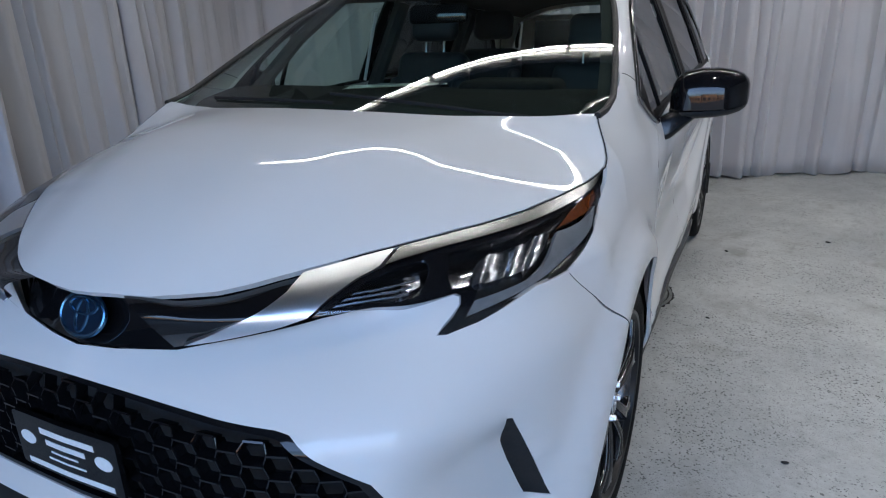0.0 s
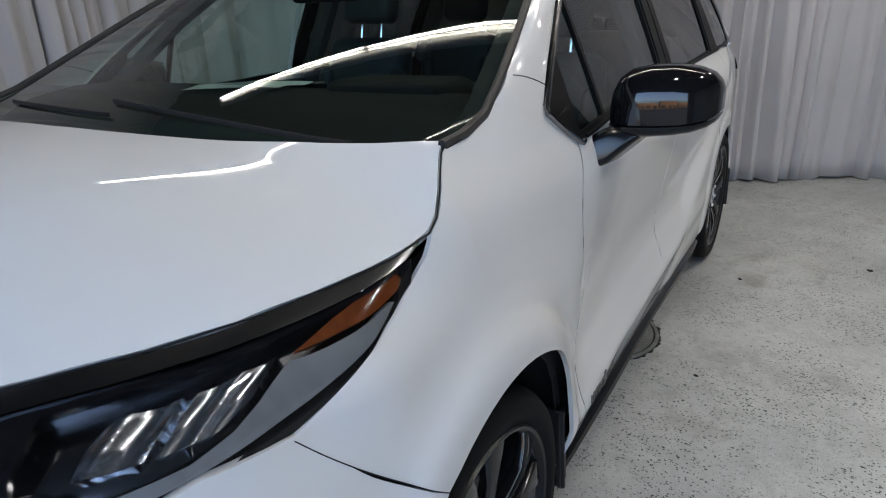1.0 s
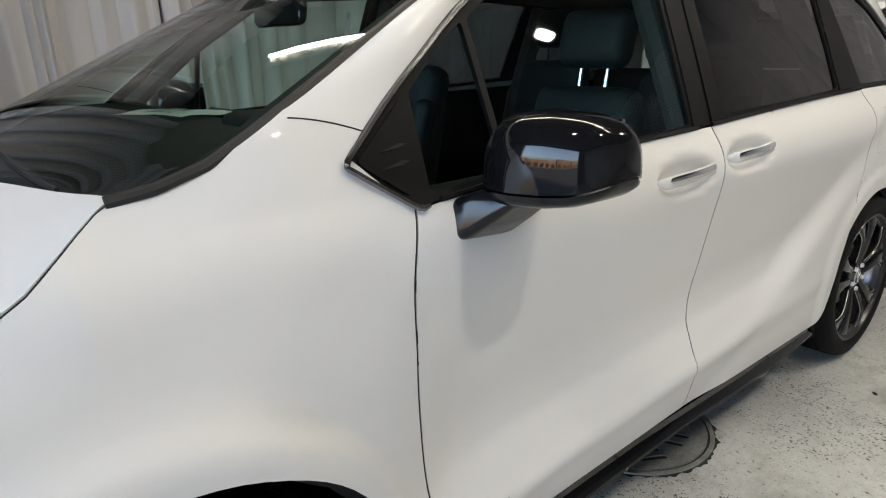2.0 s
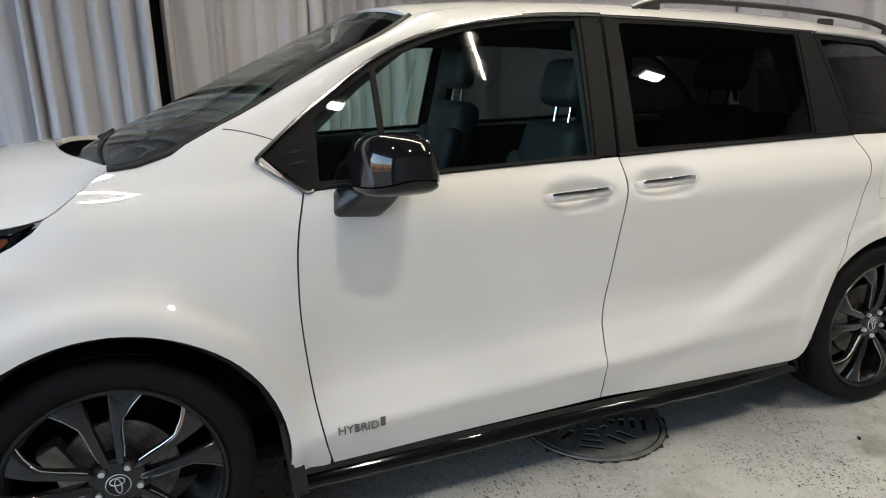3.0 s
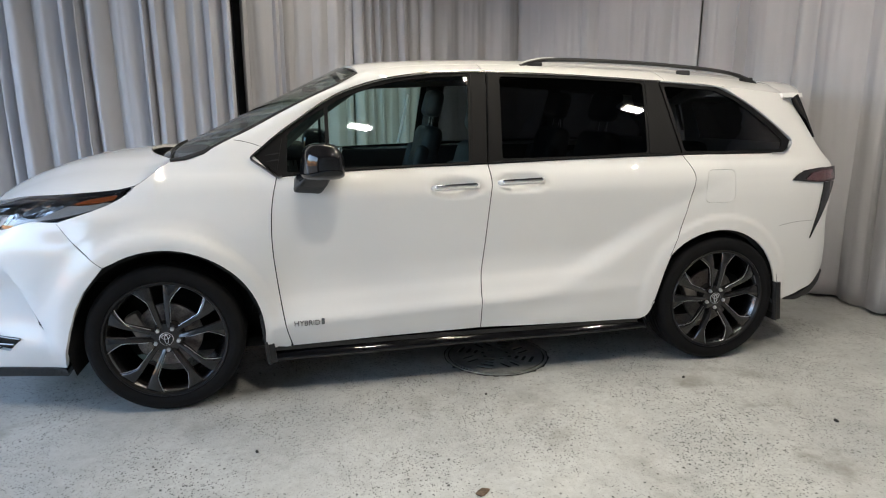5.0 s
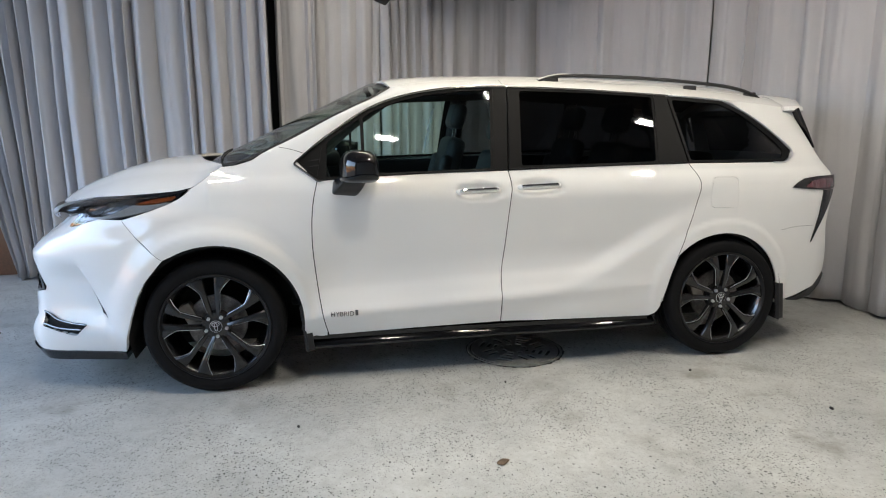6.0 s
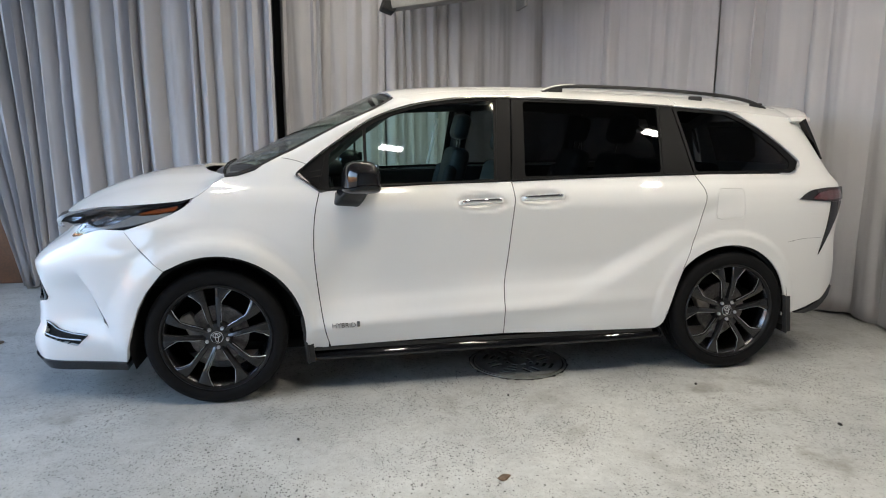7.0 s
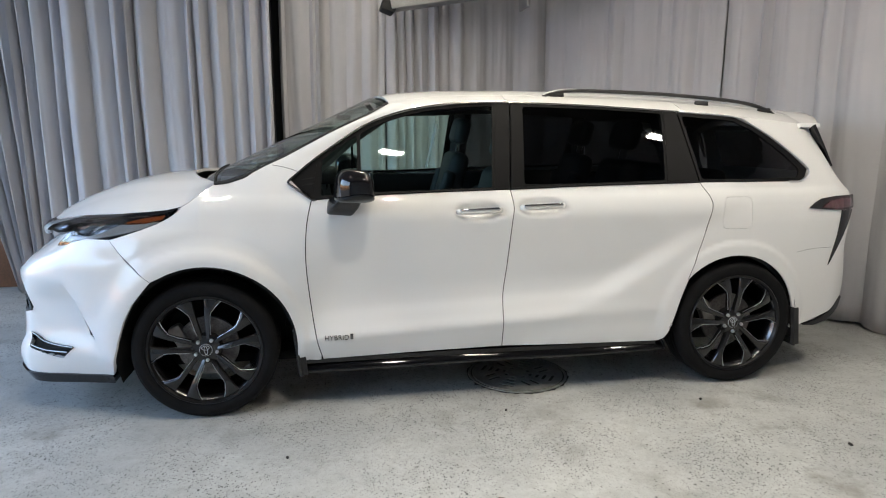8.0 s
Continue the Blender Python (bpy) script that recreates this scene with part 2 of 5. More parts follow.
def Y(x, z):
    """Half the van's width at x and height z."""
    door = ease(.42, .70, x) * (1 - ease(0, .15, (x - 2.12 - (z - .62) * 1.55) / 1.6))
    low = half_plain(z)
    y = low + (half_door(z - .045 * (x - 1.5) * (1 - ease(.6, .9, z))) - low) * door
    y += .008 * max(0, 1 - abs(z - .045 * (x - 1.5) - .449) / .07) * ease(.42, .70, x) * (1 - ease(2.45, 2.72, x)) * (1 - door)
    y += .006 * ease(0, .2, (x - 2.12 - (z - .62) * 1.55) / 1.6) * (1 - ease(.98, 1.12, z))
    y += .024 * (1 - ease(.5, 1.05, x)) * ease(.25, .4, z) * (1 - ease(.85, 1.08, z))
    y += .012 * arch_swell(x, z, .01, .490, .540) + .032 * arch_swell(x, z, .01, .46, .59) * (1 - ease(.20, .46, x)) + .010 * arch_swell(x, z, 3.04, .455, .497)
    if z > 1.0 and x < .5:
        y -= fender_in(z) * (1 - ease(.02, .36, x))
    if x < 0 and z > .97:
        y -= lamp_lean(max(-.65, x)) * ease(.97, 1.12, z)
    xr = x + max(0, z - 1.15) * .55
    if xr > 3.1:
        y -= tail_in(xr)
    if x < -.25:
        y -= .10 * ((-.25 - x) / .45) ** 2 + .034 * ease(-.25, -.44, x) * ease(.82, .965, z)
    return y


def side(x, z):
    return (x, -Y(x, z), z)


# Hood: height over plan.
hood_mid = curve([(-1.02, .955), (-.967, 1.004), (-.9, 1.056), (-.8, 1.112), (-.7, 1.156), (-.55, 1.208), (-.35, 1.250), (-.1, 1.270), (.15, 1.285)])
hood_half = curve([(-1.0, .03), (-.967, .06), (-.914, .255), (-.80, .435), (-.668, .588), (-.55, .693), (-.4, .798), (-.265, .855), (-.084, .904), (.11, .835)])
hood_fall = curve([(-1.0, 1.0), (-.914, .79), (-.8, .50), (-.668, .355), (-.4, .25), (-.084, .165), (0, .108), (.08, .046), (.11, .035)])


def jut(x, y):
    """How far the middle of the nose stands forward."""
    return (1 - ease(.38, .74, abs(y))) * ease(-.60, -.95, x)


def hood(x, y):
    a = abs(y)
    fold = .010 * (1 - ease(-.11, .08, a - (.64 + .42 * x)))
    j = jut(x, y)
    return (x - .030 * j, y, hood_mid(x) - hood_fall(x) * a ** 2.3 + fold - .006 - .008 * j)


# Windscreen, pillars and roof are one shell over x; a runs from -1 to 1 between the window lines of both sides.
edge_z = curve([(-.2, 1.215), (.11, 1.235), (.42, 1.246), (.456, 1.258), (.50, 1.297), (.58, 1.362), (.662, 1.420), (.866, 1.551), (1.086, 1.629), (1.335, 1.669), (1.68, 1.68),
                (2.2, 1.664), (2.617, 1.640), (2.9, 1.622), (3.3, 1.59), (3.75, 1.545)])
crown_z = curve([(-.2, 1.2), (-.06, 1.262), (.2, 1.405), (.5, 1.553), (.75, 1.662), (.93, 1.725), (1.1, 1.752), (1.4, 1.768), (1.85, 1.774),
                 (2.7, 1.754), (3.3, 1.710), (3.9, 1.64)])


def shell(x, a):
    e, c = edge_z(x), crown_z(x)
    return (x, a * Y(x, e), e + (c - e) * (1 - abs(a) ** 2.9))


# Nose: s runs from the middle of the front round the corner, z is the height.
nose_x = curve([(0, -1.05), (.15, -1.045), (.3, -1.035), (.45, -1.01), (.58, -.945), (.7, -.815), (.8, -.65), (.9, -.46), (1.0, -.25)])
nose_y = curve([(0, 0), (.15, .2), (.3, .4), (.45, .585), (.58, .72), (.7, .81), (.8, .868), (.9, .912), (1.0, .950)])
nose_in = curve([(.15, .02), (.20, -.005), (.26, -.022), (.31, -.025), (.37, -.018), (.43, -.004), (.5, 0), (.76, 0), (.82, .022), (.88, .065), (.93, .105), (1.0, .135), (1.06, .172), (1.1, .20)])
nose_more = curve([(0, 1.0), (.3, 1.65), (.45, 1.9), (.6, 1.75), (.8, .9), (1.0, 0)])


def nose(s, z):
    x = nose_x(s) + nose_in(z) * nose_more(s)
    w = ease(.6, .86, s)
    y = (nose_y(s) - nose_lean(s) * ease(.97, 1.12, z)) * (1 - w) + w * Y(x, z)
    j = jut(x - .1, y)
    return (x - .030 * j, -y, z - .008 * j)



# Windscreen glass: t runs up the glass, b from -1 to 1 across it.
glass_x = curve([(0, .075), (.08, .14), (.16, .22), (.28, .335), (.45, .51), (.6, .657), (.72, .767), (.86, .895), (1, 1.003)])
glass_y = curve([(0, .848), (.08, .857), (.16, .858), (.28, .838), (.45, .800), (.6, .765), (.72, .735), (.86, .69), (1, .64)])
glass_z = curve([(0, 1.243), (.08, 1.253), (.16, 1.276), (.28, 1.331), (.45, 1.420), (.6, 1.495), (.72, 1.548), (.86, 1.607), (1, 1.668)])

glass_low = curve([(0, 1.188), (.28, 1.331), (.45, 1.420), (.6, 1.495), (.72, 1.548), (.86, 1.607), (1, 1.668)])


def screen(t, b):
    x, z = -.06 + .985 * t, 1.256 + .47 * t
    k = abs(b) ** 2.0
    return (x + (glass_x(t) - x) * k, glass_y(t) * b, z + (glass_low(t) - z) * k + (glass_z(t) - glass_low(t)) * abs(b) ** 10)


# Lamp band: u runs back along the hood's edge, v from that edge (0) down to the bumper (1).
lamp_hx = curve([(0, -.945), (.2, -.875), (.4, -.765), (.6, -.59), (.8, -.35), (1, -.075)])
lamp_s = curve([(0, .19), (.2, .37), (.4, .535), (.6, .70), (.8, .87), (1, 1.10)])
lamp_z = curve([(0, .888), (.2, .912), (.4, .920), (.48, .914), (.6, .934), (.8, .966), (.9, 1.012), (1, 1.080)])


def lamp_face(u, v):
    hx = lamp_hx(u)
    hy = hood_half(hx)
    tx, ty, tz = hood(hx, -hy)
    bx, by, bz = nose(lamp_s(u), lamp_z(u))
    k = .24 * v * (1 - v) * (1 - u * u)
    return (tx + (bx - tx) * v - k * .75, ty + (by - ty) * v - k * .5, tz + (bz - tz) * v + k * .5)


def pane(x, z):
    """The even curve of the side glass, close under the body's surface."""
    a, b, c = Y(x, 1.20), Y(x, 1.42), Y(x, 1.64)
    k = (z - 1.42) / .22
    return (x, -(b + (c - a) / 2 * k + ((a + c) / 2 - b) * k * k), z)


# ---- mesh tools ----
from mathutils.geometry import delaunay_2d_cdt


def link_mesh(name, me, mat, parent=None, label=""):
    ob = new(name, me)
    if mat and not me.materials:
        me.materials.append(mat)
    if parent:
        ob.parent = parent
    if label:
        tagged(ob, label)
    return ob


def part(name, bm, mat, parent=None, label="", smooth=True):
    me = bpy.data.meshes.new(name)
    bm.to_mesh(me)
    bm.free()
    if smooth:
        me.polygons.foreach_set("use_smooth", [True] * len(me.polygons))
        me.set_sharp_from_angle(angle=radians(38))
    return link_mesh(name, me, mat, parent, label)


def group_of(name, label, category, kind="", m=None, group=""):
    ob = new(name)
    ob.empty_display_size = .2
    if m:
        ob.matrix_basis = m
    return tagged(ob, label, category, group, kind)


def spline(pts, n=8, closed=False):
    """Points of a smooth line through pts."""
    p = [Vector(q) for q in pts]
    out = []
    last = len(p) if closed else len(p) - 1
    for i in range(last):
        if closed:
            a, b, c, d = p[i - 1], p[i], p[(i + 1) % len(p)], p[(i + 2) % len(p)]
        else:
            b, c = p[i], p[i + 1]
            a = p[i - 1] if i else b + (b - c)
            d = p[i + 2] if i + 2 < len(p) else c + (c - b)
        for k in range(n):
            t = k / n
            out.append(.5 * (2 * b + (c - a) * t + (2 * a - 5 * b + 4 * c - d) * t * t + (3 * b - a - 3 * c + d) * t ** 3))
    if not closed:
        out.append(p[-1])
    return [tuple(q) for q in out]


def rounded(pts, r, n=4):
    """The corners of a closed polygon rounded off by about r."""
    out = []
    for i, q in enumerate(pts):
        a, b, c = Vector(pts[i - 1]), Vector(q), Vector(pts[(i + 1) % len(pts)])
        s, e = b + (a - b) * min(.45, r / max(1e-6, (a - b).length)), b + (c - b) * min(.45, r / max(1e-6, (c - b).length))
        for k in range(n + 1):
            t = k / n
            out.append(tuple(s * (1 - t) ** 2 + b * 2 * t * (1 - t) + e * t * t))
    return out


def split_long(loop, step):
    out = []
    for i, a in enumerate(loop):
        b = loop[(i + 1) % len(loop)]
        n = max(1, math.ceil(math.dist(a, b) / step))
        out += [(a[0] + (b[0] - a[0]) * k / n, a[1] + (b[1] - a[1]) * k / n) for k in range(n)]
    return [q for i, q in enumerate(out) if math.dist(q, out[i - 1]) > 1e-5]


def inside(pts, loop):
    x, y = pts[:, 0], pts[:, 1]
    res = np.zeros(len(pts), bool)
    for i, a in enumerate(loop):
        b = loop[i - 1]
        if a[1] == b[1]:
            continue
        cross = (a[1] > y) != (b[1] > y)
        res ^= cross & (x < (b[0] - a[0]) * (y - a[1]) / (b[1] - a[1]) + a[0])
    return res


def near_loop(pts, loop, d):
    res = np.zeros(len(pts), bool)
    for q in loop:
        res |= np.hypot(pts[:, 0] - q[0], pts[:, 1] - q[1]) < d
    return res


def surface_normal(fn, u, v, out):
    h = 2e-3
    a = Vector(fn(u + h, v)) - Vector(fn(u - h, v))
    b = Vector(fn(u, v + h)) - Vector(fn(u, v - h))
    n = a.cross(b).normalized()
    return n if n.dot(out(u, v)) > 0 else -n


OUT = {}


def panel(name, fn, outline, mat, parent, holes=(), cell=.04, depth=.012, off=0.0, label="", flip=False, dent=None):
    """A sheet on the surface fn with turned-in edges. off: how far below the surface it lies; flip: the same on the other side;
    dent: an extra depth over (u, v)."""
    out = OUT[fn]
    loops = [split_long(list(outline), cell * .8)] + [split_long(list(h), cell * .6) for h in holes]
    lo, hi = np.min(loops[0], 0), np.max(loops[0], 0)
    g = np.stack(np.meshgrid(np.arange(lo[0] + cell / 2, hi[0], cell), np.arange(lo[1] + cell / 2, hi[1], cell)), -1).reshape(-1, 2)
    if len(g):
        g = g[inside(g, loops[0])]
    for k, lp in enumerate(loops):
        if len(g) and k:
            g = g[~inside(g, lp)]
        if len(g):
            g = g[~near_loop(g, lp, cell * .45)]
    pts, edges = [], []
    for lp in loops:
        n0 = len(pts)
        pts += lp
        edges += [(n0 + i, n0 + (i + 1) % len(lp)) for i in range(len(lp))]
    pts += [tuple(q) for q in g]
    vs, _, fs, *_ = delaunay_2d_cdt([Vector(q) for q in pts], edges, [], 0, 1e-7)
    cen = np.array([[sum(vs[i][k] for i in f) / 3 for k in (0, 1)] for f in fs])
    keep = inside(cen, loops[0])
    for lp in loops[1:]:
        keep &= ~inside(cen, lp)
    fs = [list(f) for f, k in zip(fs, keep) if k]
    verts, norms = [], []
    for q in vs:
        n = surface_normal(fn, q[0], q[1], out)
        d = off + (dent(q[0], q[1]) if dent else 0)
        verts.append(Vector(fn(q[0], q[1])) - n * d)
        norms.append(n)
    if dent:
        acc = [Vector() for _ in verts]
        for f in fs:
            n = (verts[f[1]] - verts[f[0]]).cross(verts[f[2]] - verts[f[0]])
            n = n if n.dot(norms[f[0]]) > 0 else -n
            for i in f:
                acc[i] += n
        norms = [a.normalized() if a.length > 1e-9 else n for a, n in zip(acc, norms)]
    faces = []
    for f in fs:
        n = (verts[f[1]] - verts[f[0]]).cross(verts[f[2]] - verts[f[0]])
        faces.append(f if n.dot(norms[f[0]]) > 0 else f[::-1])
    count = {}
    for f in faces:
        for i in range(3):
            e = (f[i], f[(i + 1) % 3])
            count[e] = count.get(e, 0) + 1
    rim = [e for e in count if (e[1], e[0]) not in count]
    top, low = {}, {}
    flanges = []
    for a, b in rim if depth else ():
        for i in (a, b):
            if i not in top:
                top[i] = len(verts)
                verts.append(verts[i].copy())
                low[i] = len(verts)
                verts.append(verts[i] - norms[i] * depth)
        flanges.append([top[b], top[a], low[a], low[b]])
    if flip:
        verts = [Vector((v.x, -v.y, v.z)) for v in verts]
        norms = [Vector((n.x, -n.y, n.z)) for n in norms]
        faces, flanges = [f[::-1] for f in faces], [f[::-1] for f in flanges]
    me = bpy.data.meshes.new(name)
    me.from_pydata(verts, [], faces + flanges)
    me.polygons.foreach_set("use_smooth", [True] * len(me.polygons))
    loopn = [norms[i] for f in faces for i in f] + [Vector() for f in flanges for _ in f]
    me.normals_split_custom_set(loopn)
    return link_mesh(name, me, mat, parent, label)


def sweep(pts, ring, closed=False, up=None, scale=None):
    """A bmesh: the closed 2D ring carried along the points."""
    bm = bmesh.new()
    p = [Vector(q) for q in pts]
    rows = []
    up = Vector(up or (0, 0, 1))
    for i, q in enumerate(p):
        a = p[i - 1] if (i or closed) else q
        b = p[(i + 1) % len(p)] if (i + 1 < len(p) or closed) else q
        t = (b - a).normalized()
        s = t.cross(up)
        s = s.normalized() if s.length > 1e-4 else Vector((1, 0, 0))
        u = s.cross(t)
        k = scale(i / (len(p) - 1)) if scale else 1
        rows.append([bm.verts.new(q + s * x * k + u * y * k) for x, y in ring])
    m = len(ring)
    for i in range(len(rows) if closed else len(rows) - 1):
        a, b = rows[i], rows[(i + 1) % len(rows)]
        for j in range(m):
            bm.faces.new((a[j], a[(j + 1) % m], b[(j + 1) % m], b[j]))
    if not closed:
        bm.faces.new(rows[0][::-1])
        bm.faces.new(rows[-1])
    bmesh.ops.recalc_face_normals(bm, faces=bm.faces[:])
    return bm


def circle(r, n=8, ry=None):
    return [(r * math.cos(2 * math.pi * i / n), (ry or r) * math.sin(2 * math.pi * i / n)) for i in range(n)]


def tube(name, pts, r, mat, parent, label="", n=8, closed=False, ry=None, up=None, scale=None):
    return part(name, sweep(pts, circle(r, n, ry), closed, up, scale), mat, parent, label)


def block(sx, sy, sz, r=.01, m=None, seg=2, taper=None):
    """A bmesh: a box with rounded edges, centred."""
    bm = bmesh.new()
    bmesh.ops.create_cube(bm, size=1, matrix=Matrix.Diagonal((sx, sy, sz, 1)))
    if taper:
        for v in bm.verts:
            taper(v.co)
    if r:
        bmesh.ops.bevel(bm, geom=bm.edges[:], offset=r, segments=seg, profile=.5, affect='EDGES')
    if m:
        bmesh.ops.transform(bm, matrix=m, verts=bm.verts[:])
    return bm


def lathe(profile, n=64, closed=False):
    """A bmesh: (radius, y) points turned round the y axis."""
    bm = bmesh.new()
    rows = [[bm.verts.new((r * math.cos(2 * math.pi * i / n), y, r * math.sin(2 * math.pi * i / n))) for i in range(n)] for r, y in profile]
    for k in range(len(rows) if closed else len(rows) - 1):
        a, b = rows[k], rows[(k + 1) % len(rows)]
        for i in range(n):
            bm.faces.new((a[i], a[(i + 1) % n], b[(i + 1) % n], b[i]))
    bmesh.ops.recalc_face_normals(bm, faces=bm.faces[:])
    return bm


def joined(*bms):
    out = bmesh.new()
    for b in bms:
        me = bpy.data.meshes.new("t")
        b.to_mesh(me)
        b.free()
        out.from_mesh(me)
        bpy.data.meshes.remove(me)
    return out


def placed(bm, m):
    bmesh.ops.transform(bm, matrix=m, verts=bm.verts[:])
    return bm


def letters(name, text, size, mat, parent, m, depth=.002):
    cu = bpy.data.curves.new(name, 'FONT')
    cu.body, cu.size, cu.extrude, cu.align_x, cu.align_y = text, size, depth, 'CENTER', 'CENTER'
    tmp = new("t", cu)
    me = bpy.data.meshes.new_from_object(tmp)
    bpy.data.objects.remove(tmp)
    me.name = name
    me.transform(m)
    me.materials.clear()
    return link_mesh(name, me, mat, parent)


# ---- the room ----
def flat_box(name, x0, x1, y0, y1, z0, z1, mat, label, kind="structure", category=""):
    ob = part(name, block(x1 - x0, y1 - y0, z1 - z0, 0, Matrix.Translation(((x0 + x1) / 2, (y0 + y1) / 2, (z0 + z1) / 2))), mat, None, smooth=False)
    return tagged(ob, label, category or name.split("_")[0], kind=kind)


flat_box("floor", WEST - .2, 8.2, -7.2, 4.2, -.12, 0, M_floor, "worn light grey painted concrete floor with dark chips")
flat_box("ceiling", WEST - .2, 8.2, -7.2, 4.2, CEIL, CEIL + .15, M_ceil, "plain dark ceiling boards")
flat_box("wall_north", WEST - .2, 8.2, 4.0, 4.2, 0, CEIL, M_wall, "plain painted block wall behind the curtains")
flat_box("wall_south", WEST - .2, 8.2, -7.2, -7.0, 0, CEIL, M_wall, "plain painted block wall")
flat_box("wall_east", 8.0, 8.2, -7.0, 4.0, 0, CEIL, M_wall, "plain painted block wall behind the curtains")
flat_box("wall_west", WEST - .2, WEST, 1.3, 4.0, 0, CEIL, M_wall, "plain painted block wall beside the vehicle opening")
flat_box("wall_west", WEST - .2, WEST, -7.0, -5.6, 0, CEIL, M_wall, "plain painted block wall beside the vehicle opening")
flat_box("wall_west", WEST - .2, WEST, -5.6, 1.3, 3.25, CEIL, M_wall, "plain lintel over the vehicle opening")
flat_box("ground", -2000, 2000, -2000, 2000, -.30, -.13, M_pave, "plain asphalt yard outside the vehicle opening")


M_stucco = material("tan_stucco", (.42, .24, .14), .9, vary=.15, vary_scale=.3, grain=.08, grain_scale=8)
M_shopglass = material("dark_shop_glass", (.03, .035, .04), .15, vary=.2, vary_scale=.5)


def shop(y0, y1, height, depth):
    """A low building across the yard, seen only in the van's gloss."""
    g = group_of("low_building", "low tan stucco building across the yard with dark shop windows", "building", group="buildings across the yard")
    wide = y1 - y0
    part("wall", block(depth, wide, height, .05, Matrix.Translation((-46 - depth / 2, (y0 + y1) / 2, height / 2 - .13))), M_stucco, g)
    part("roof_edge", block(depth + .5, wide + .5, .5, .05, Matrix.Translation((-46 - depth / 2, (y0 + y1) / 2, height + .12))), M_wall, g)
    n = max(2, int(wide / 5))
    for k in range(n):
        part("window", block(.12, wide / n * .6, 2.2, .03, Matrix.Translation((-45.98, y0 + wide * (k + .5) / n, 1.5))), M_shopglass, g)


def curtain(path, z0, z1, folds, depth, seed, label, lean=0.0):
    """A hanging curtain along a line of (x, y) points."""
    rnd = random.Random(seed)
    pts = spline(path, 10)
    run = [0]
    for a, b in zip(pts, pts[1:]):
        run.append(run[-1] + math.dist(a, b))
    L = run[-1]
    cols = int(max(folds * 14, L * 75))
    phase, marks = 0, []
    at = 0
    while at < L + .3:
        w = L / folds * rnd.choice((.45, .6, .8, 1.0, 1.25, 1.7)) * rnd.uniform(.85, 1.15)
        marks.append((at, w, rnd.uniform(.35, 1.15), rnd.uniform(-.5, .5)))
        at += w
    rows_n = 22
    bm = bmesh.new()
    prev = None
    for c in range(cols + 1):
        s = L * c / cols
        k = max(i for i in range(len(run)) if run[i] <= s + 1e-9)
        k = min(k, len(pts) - 2)
        t = (s - run[k]) / (run[k + 1] - run[k])
        p = Vector(pts[k]).lerp(Vector(pts[k + 1]), t)
        d = (Vector(pts[k + 1]) - Vector(pts[k])).normalized()
        nrm = Vector((d.y, -d.x))
        m = next(i for i in range(len(marks)) if marks[i][0] <= s < marks[i][0] + marks[i][1])
        a0, w, amp, skew = marks[m]
        u = (s - a0) / w
        row = []
        for r in range(rows_n + 1):
            h = r / rows_n
            uu = min(1, max(0, u + skew * .25 * math.sin(math.pi * u) * (1 - h)))
            sharp = .72 * math.sin(math.pi * uu) ** .85 + .28 * (.5 - .5 * math.cos(2 * math.pi * uu)) + .07 * math.sin(uu * 12.5 + m) * math.sin(math.pi * uu)
            o = depth * amp * sharp * (.85 + .25 * (1 - h)) + .012 * noise.noise((s * 2.3, h * 3.1, seed)) + .006 * noise.noise((s * 9, h * 8, seed + 7)) + .020 * noise.noise((s * 13 + h * 2.5, h * 2.2, seed + 11)) * (1 - .4 * h) + .007 * noise.noise((s * 31 + h * 1.5, h * 2.8, seed + 19))
            drift = .03 * noise.noise((s * .8, h * 1.5, seed + 3)) + lean * (1 - h) * max(0, 1 - s / (.4 * L)) ** 1.5
            z = z0 + (z1 - z0) * h + (.012 * math.sin(s * 11 + seed) if r == 0 else 0)
            q = p + nrm * o + d * drift
            row.append(bm.verts.new((q.x, q.y, z)))
        if prev:
            for r in range(rows_n):
                bm.faces.new((prev[r], row[r], row[r + 1], prev[r + 1]))
        prev = row
    bmesh.ops.recalc_face_normals(bm, faces=bm.faces[:])
    ob = part("curtain", bm, M_cloth)
    for p in ob.data.polygons:
        p.use_smooth = True
    md = ob.modifiers.new("cloth", 'SOLIDIFY')
    md.thickness = .004
    return tagged(ob, label, "curtain", "curtains round the van")


for y0, y1, height in ((-48, -26, 5.2), (-25, -9, 6.4), (-8, 17, 5.0), (18, 40, 6.0)):
    shop(y0, y1, height, 9)

TOP = CEIL - .05
curtain([(-3.05, 2.26), (-1.5, 2.20), (-.6, 2.16), (.13, 2.15)], .015, TOP, 24, .16, 1, "grey cloth curtain hanging in deep folds to the floor", lean=.78)
curtain([(.19, 2.30), (.36, 2.30), (.56, 2.32)], .015, TOP, 3, .09, 2, "narrow lilac-grey cloth curtain beside a dark gap")
curtain([(.56, 2.40), (.95, 2.44), (1.22, 2.46)], .015, TOP, 4, .09, 3, "grey cloth curtain in soft folds")
curtain([(1.22, 2.46), (1.9, 2.62), (2.6, 2.80), (3.05, 2.92)], .015, TOP, 8, .10, 4, "grey cloth curtain in soft folds")
curtain([(3.02, 2.98), (3.5, 2.30), (3.95, 1.62), (4.2, 1.20)], .015, TOP, 7, .08, 5, "grey cloth curtain hanging nearly flat")
curtain([(4.2, 1.20), (4.52, .55), (4.74, .0), (4.9, -.38)], .015, TOP, 7, .10, 6, "grey cloth curtain with a creased hem")
curtain([(4.72, -.36), (4.92, -.75), (5.12, -1.10)], .015, TOP, 4.5, .12, 7, "grey cloth curtain overlapping its neighbour")
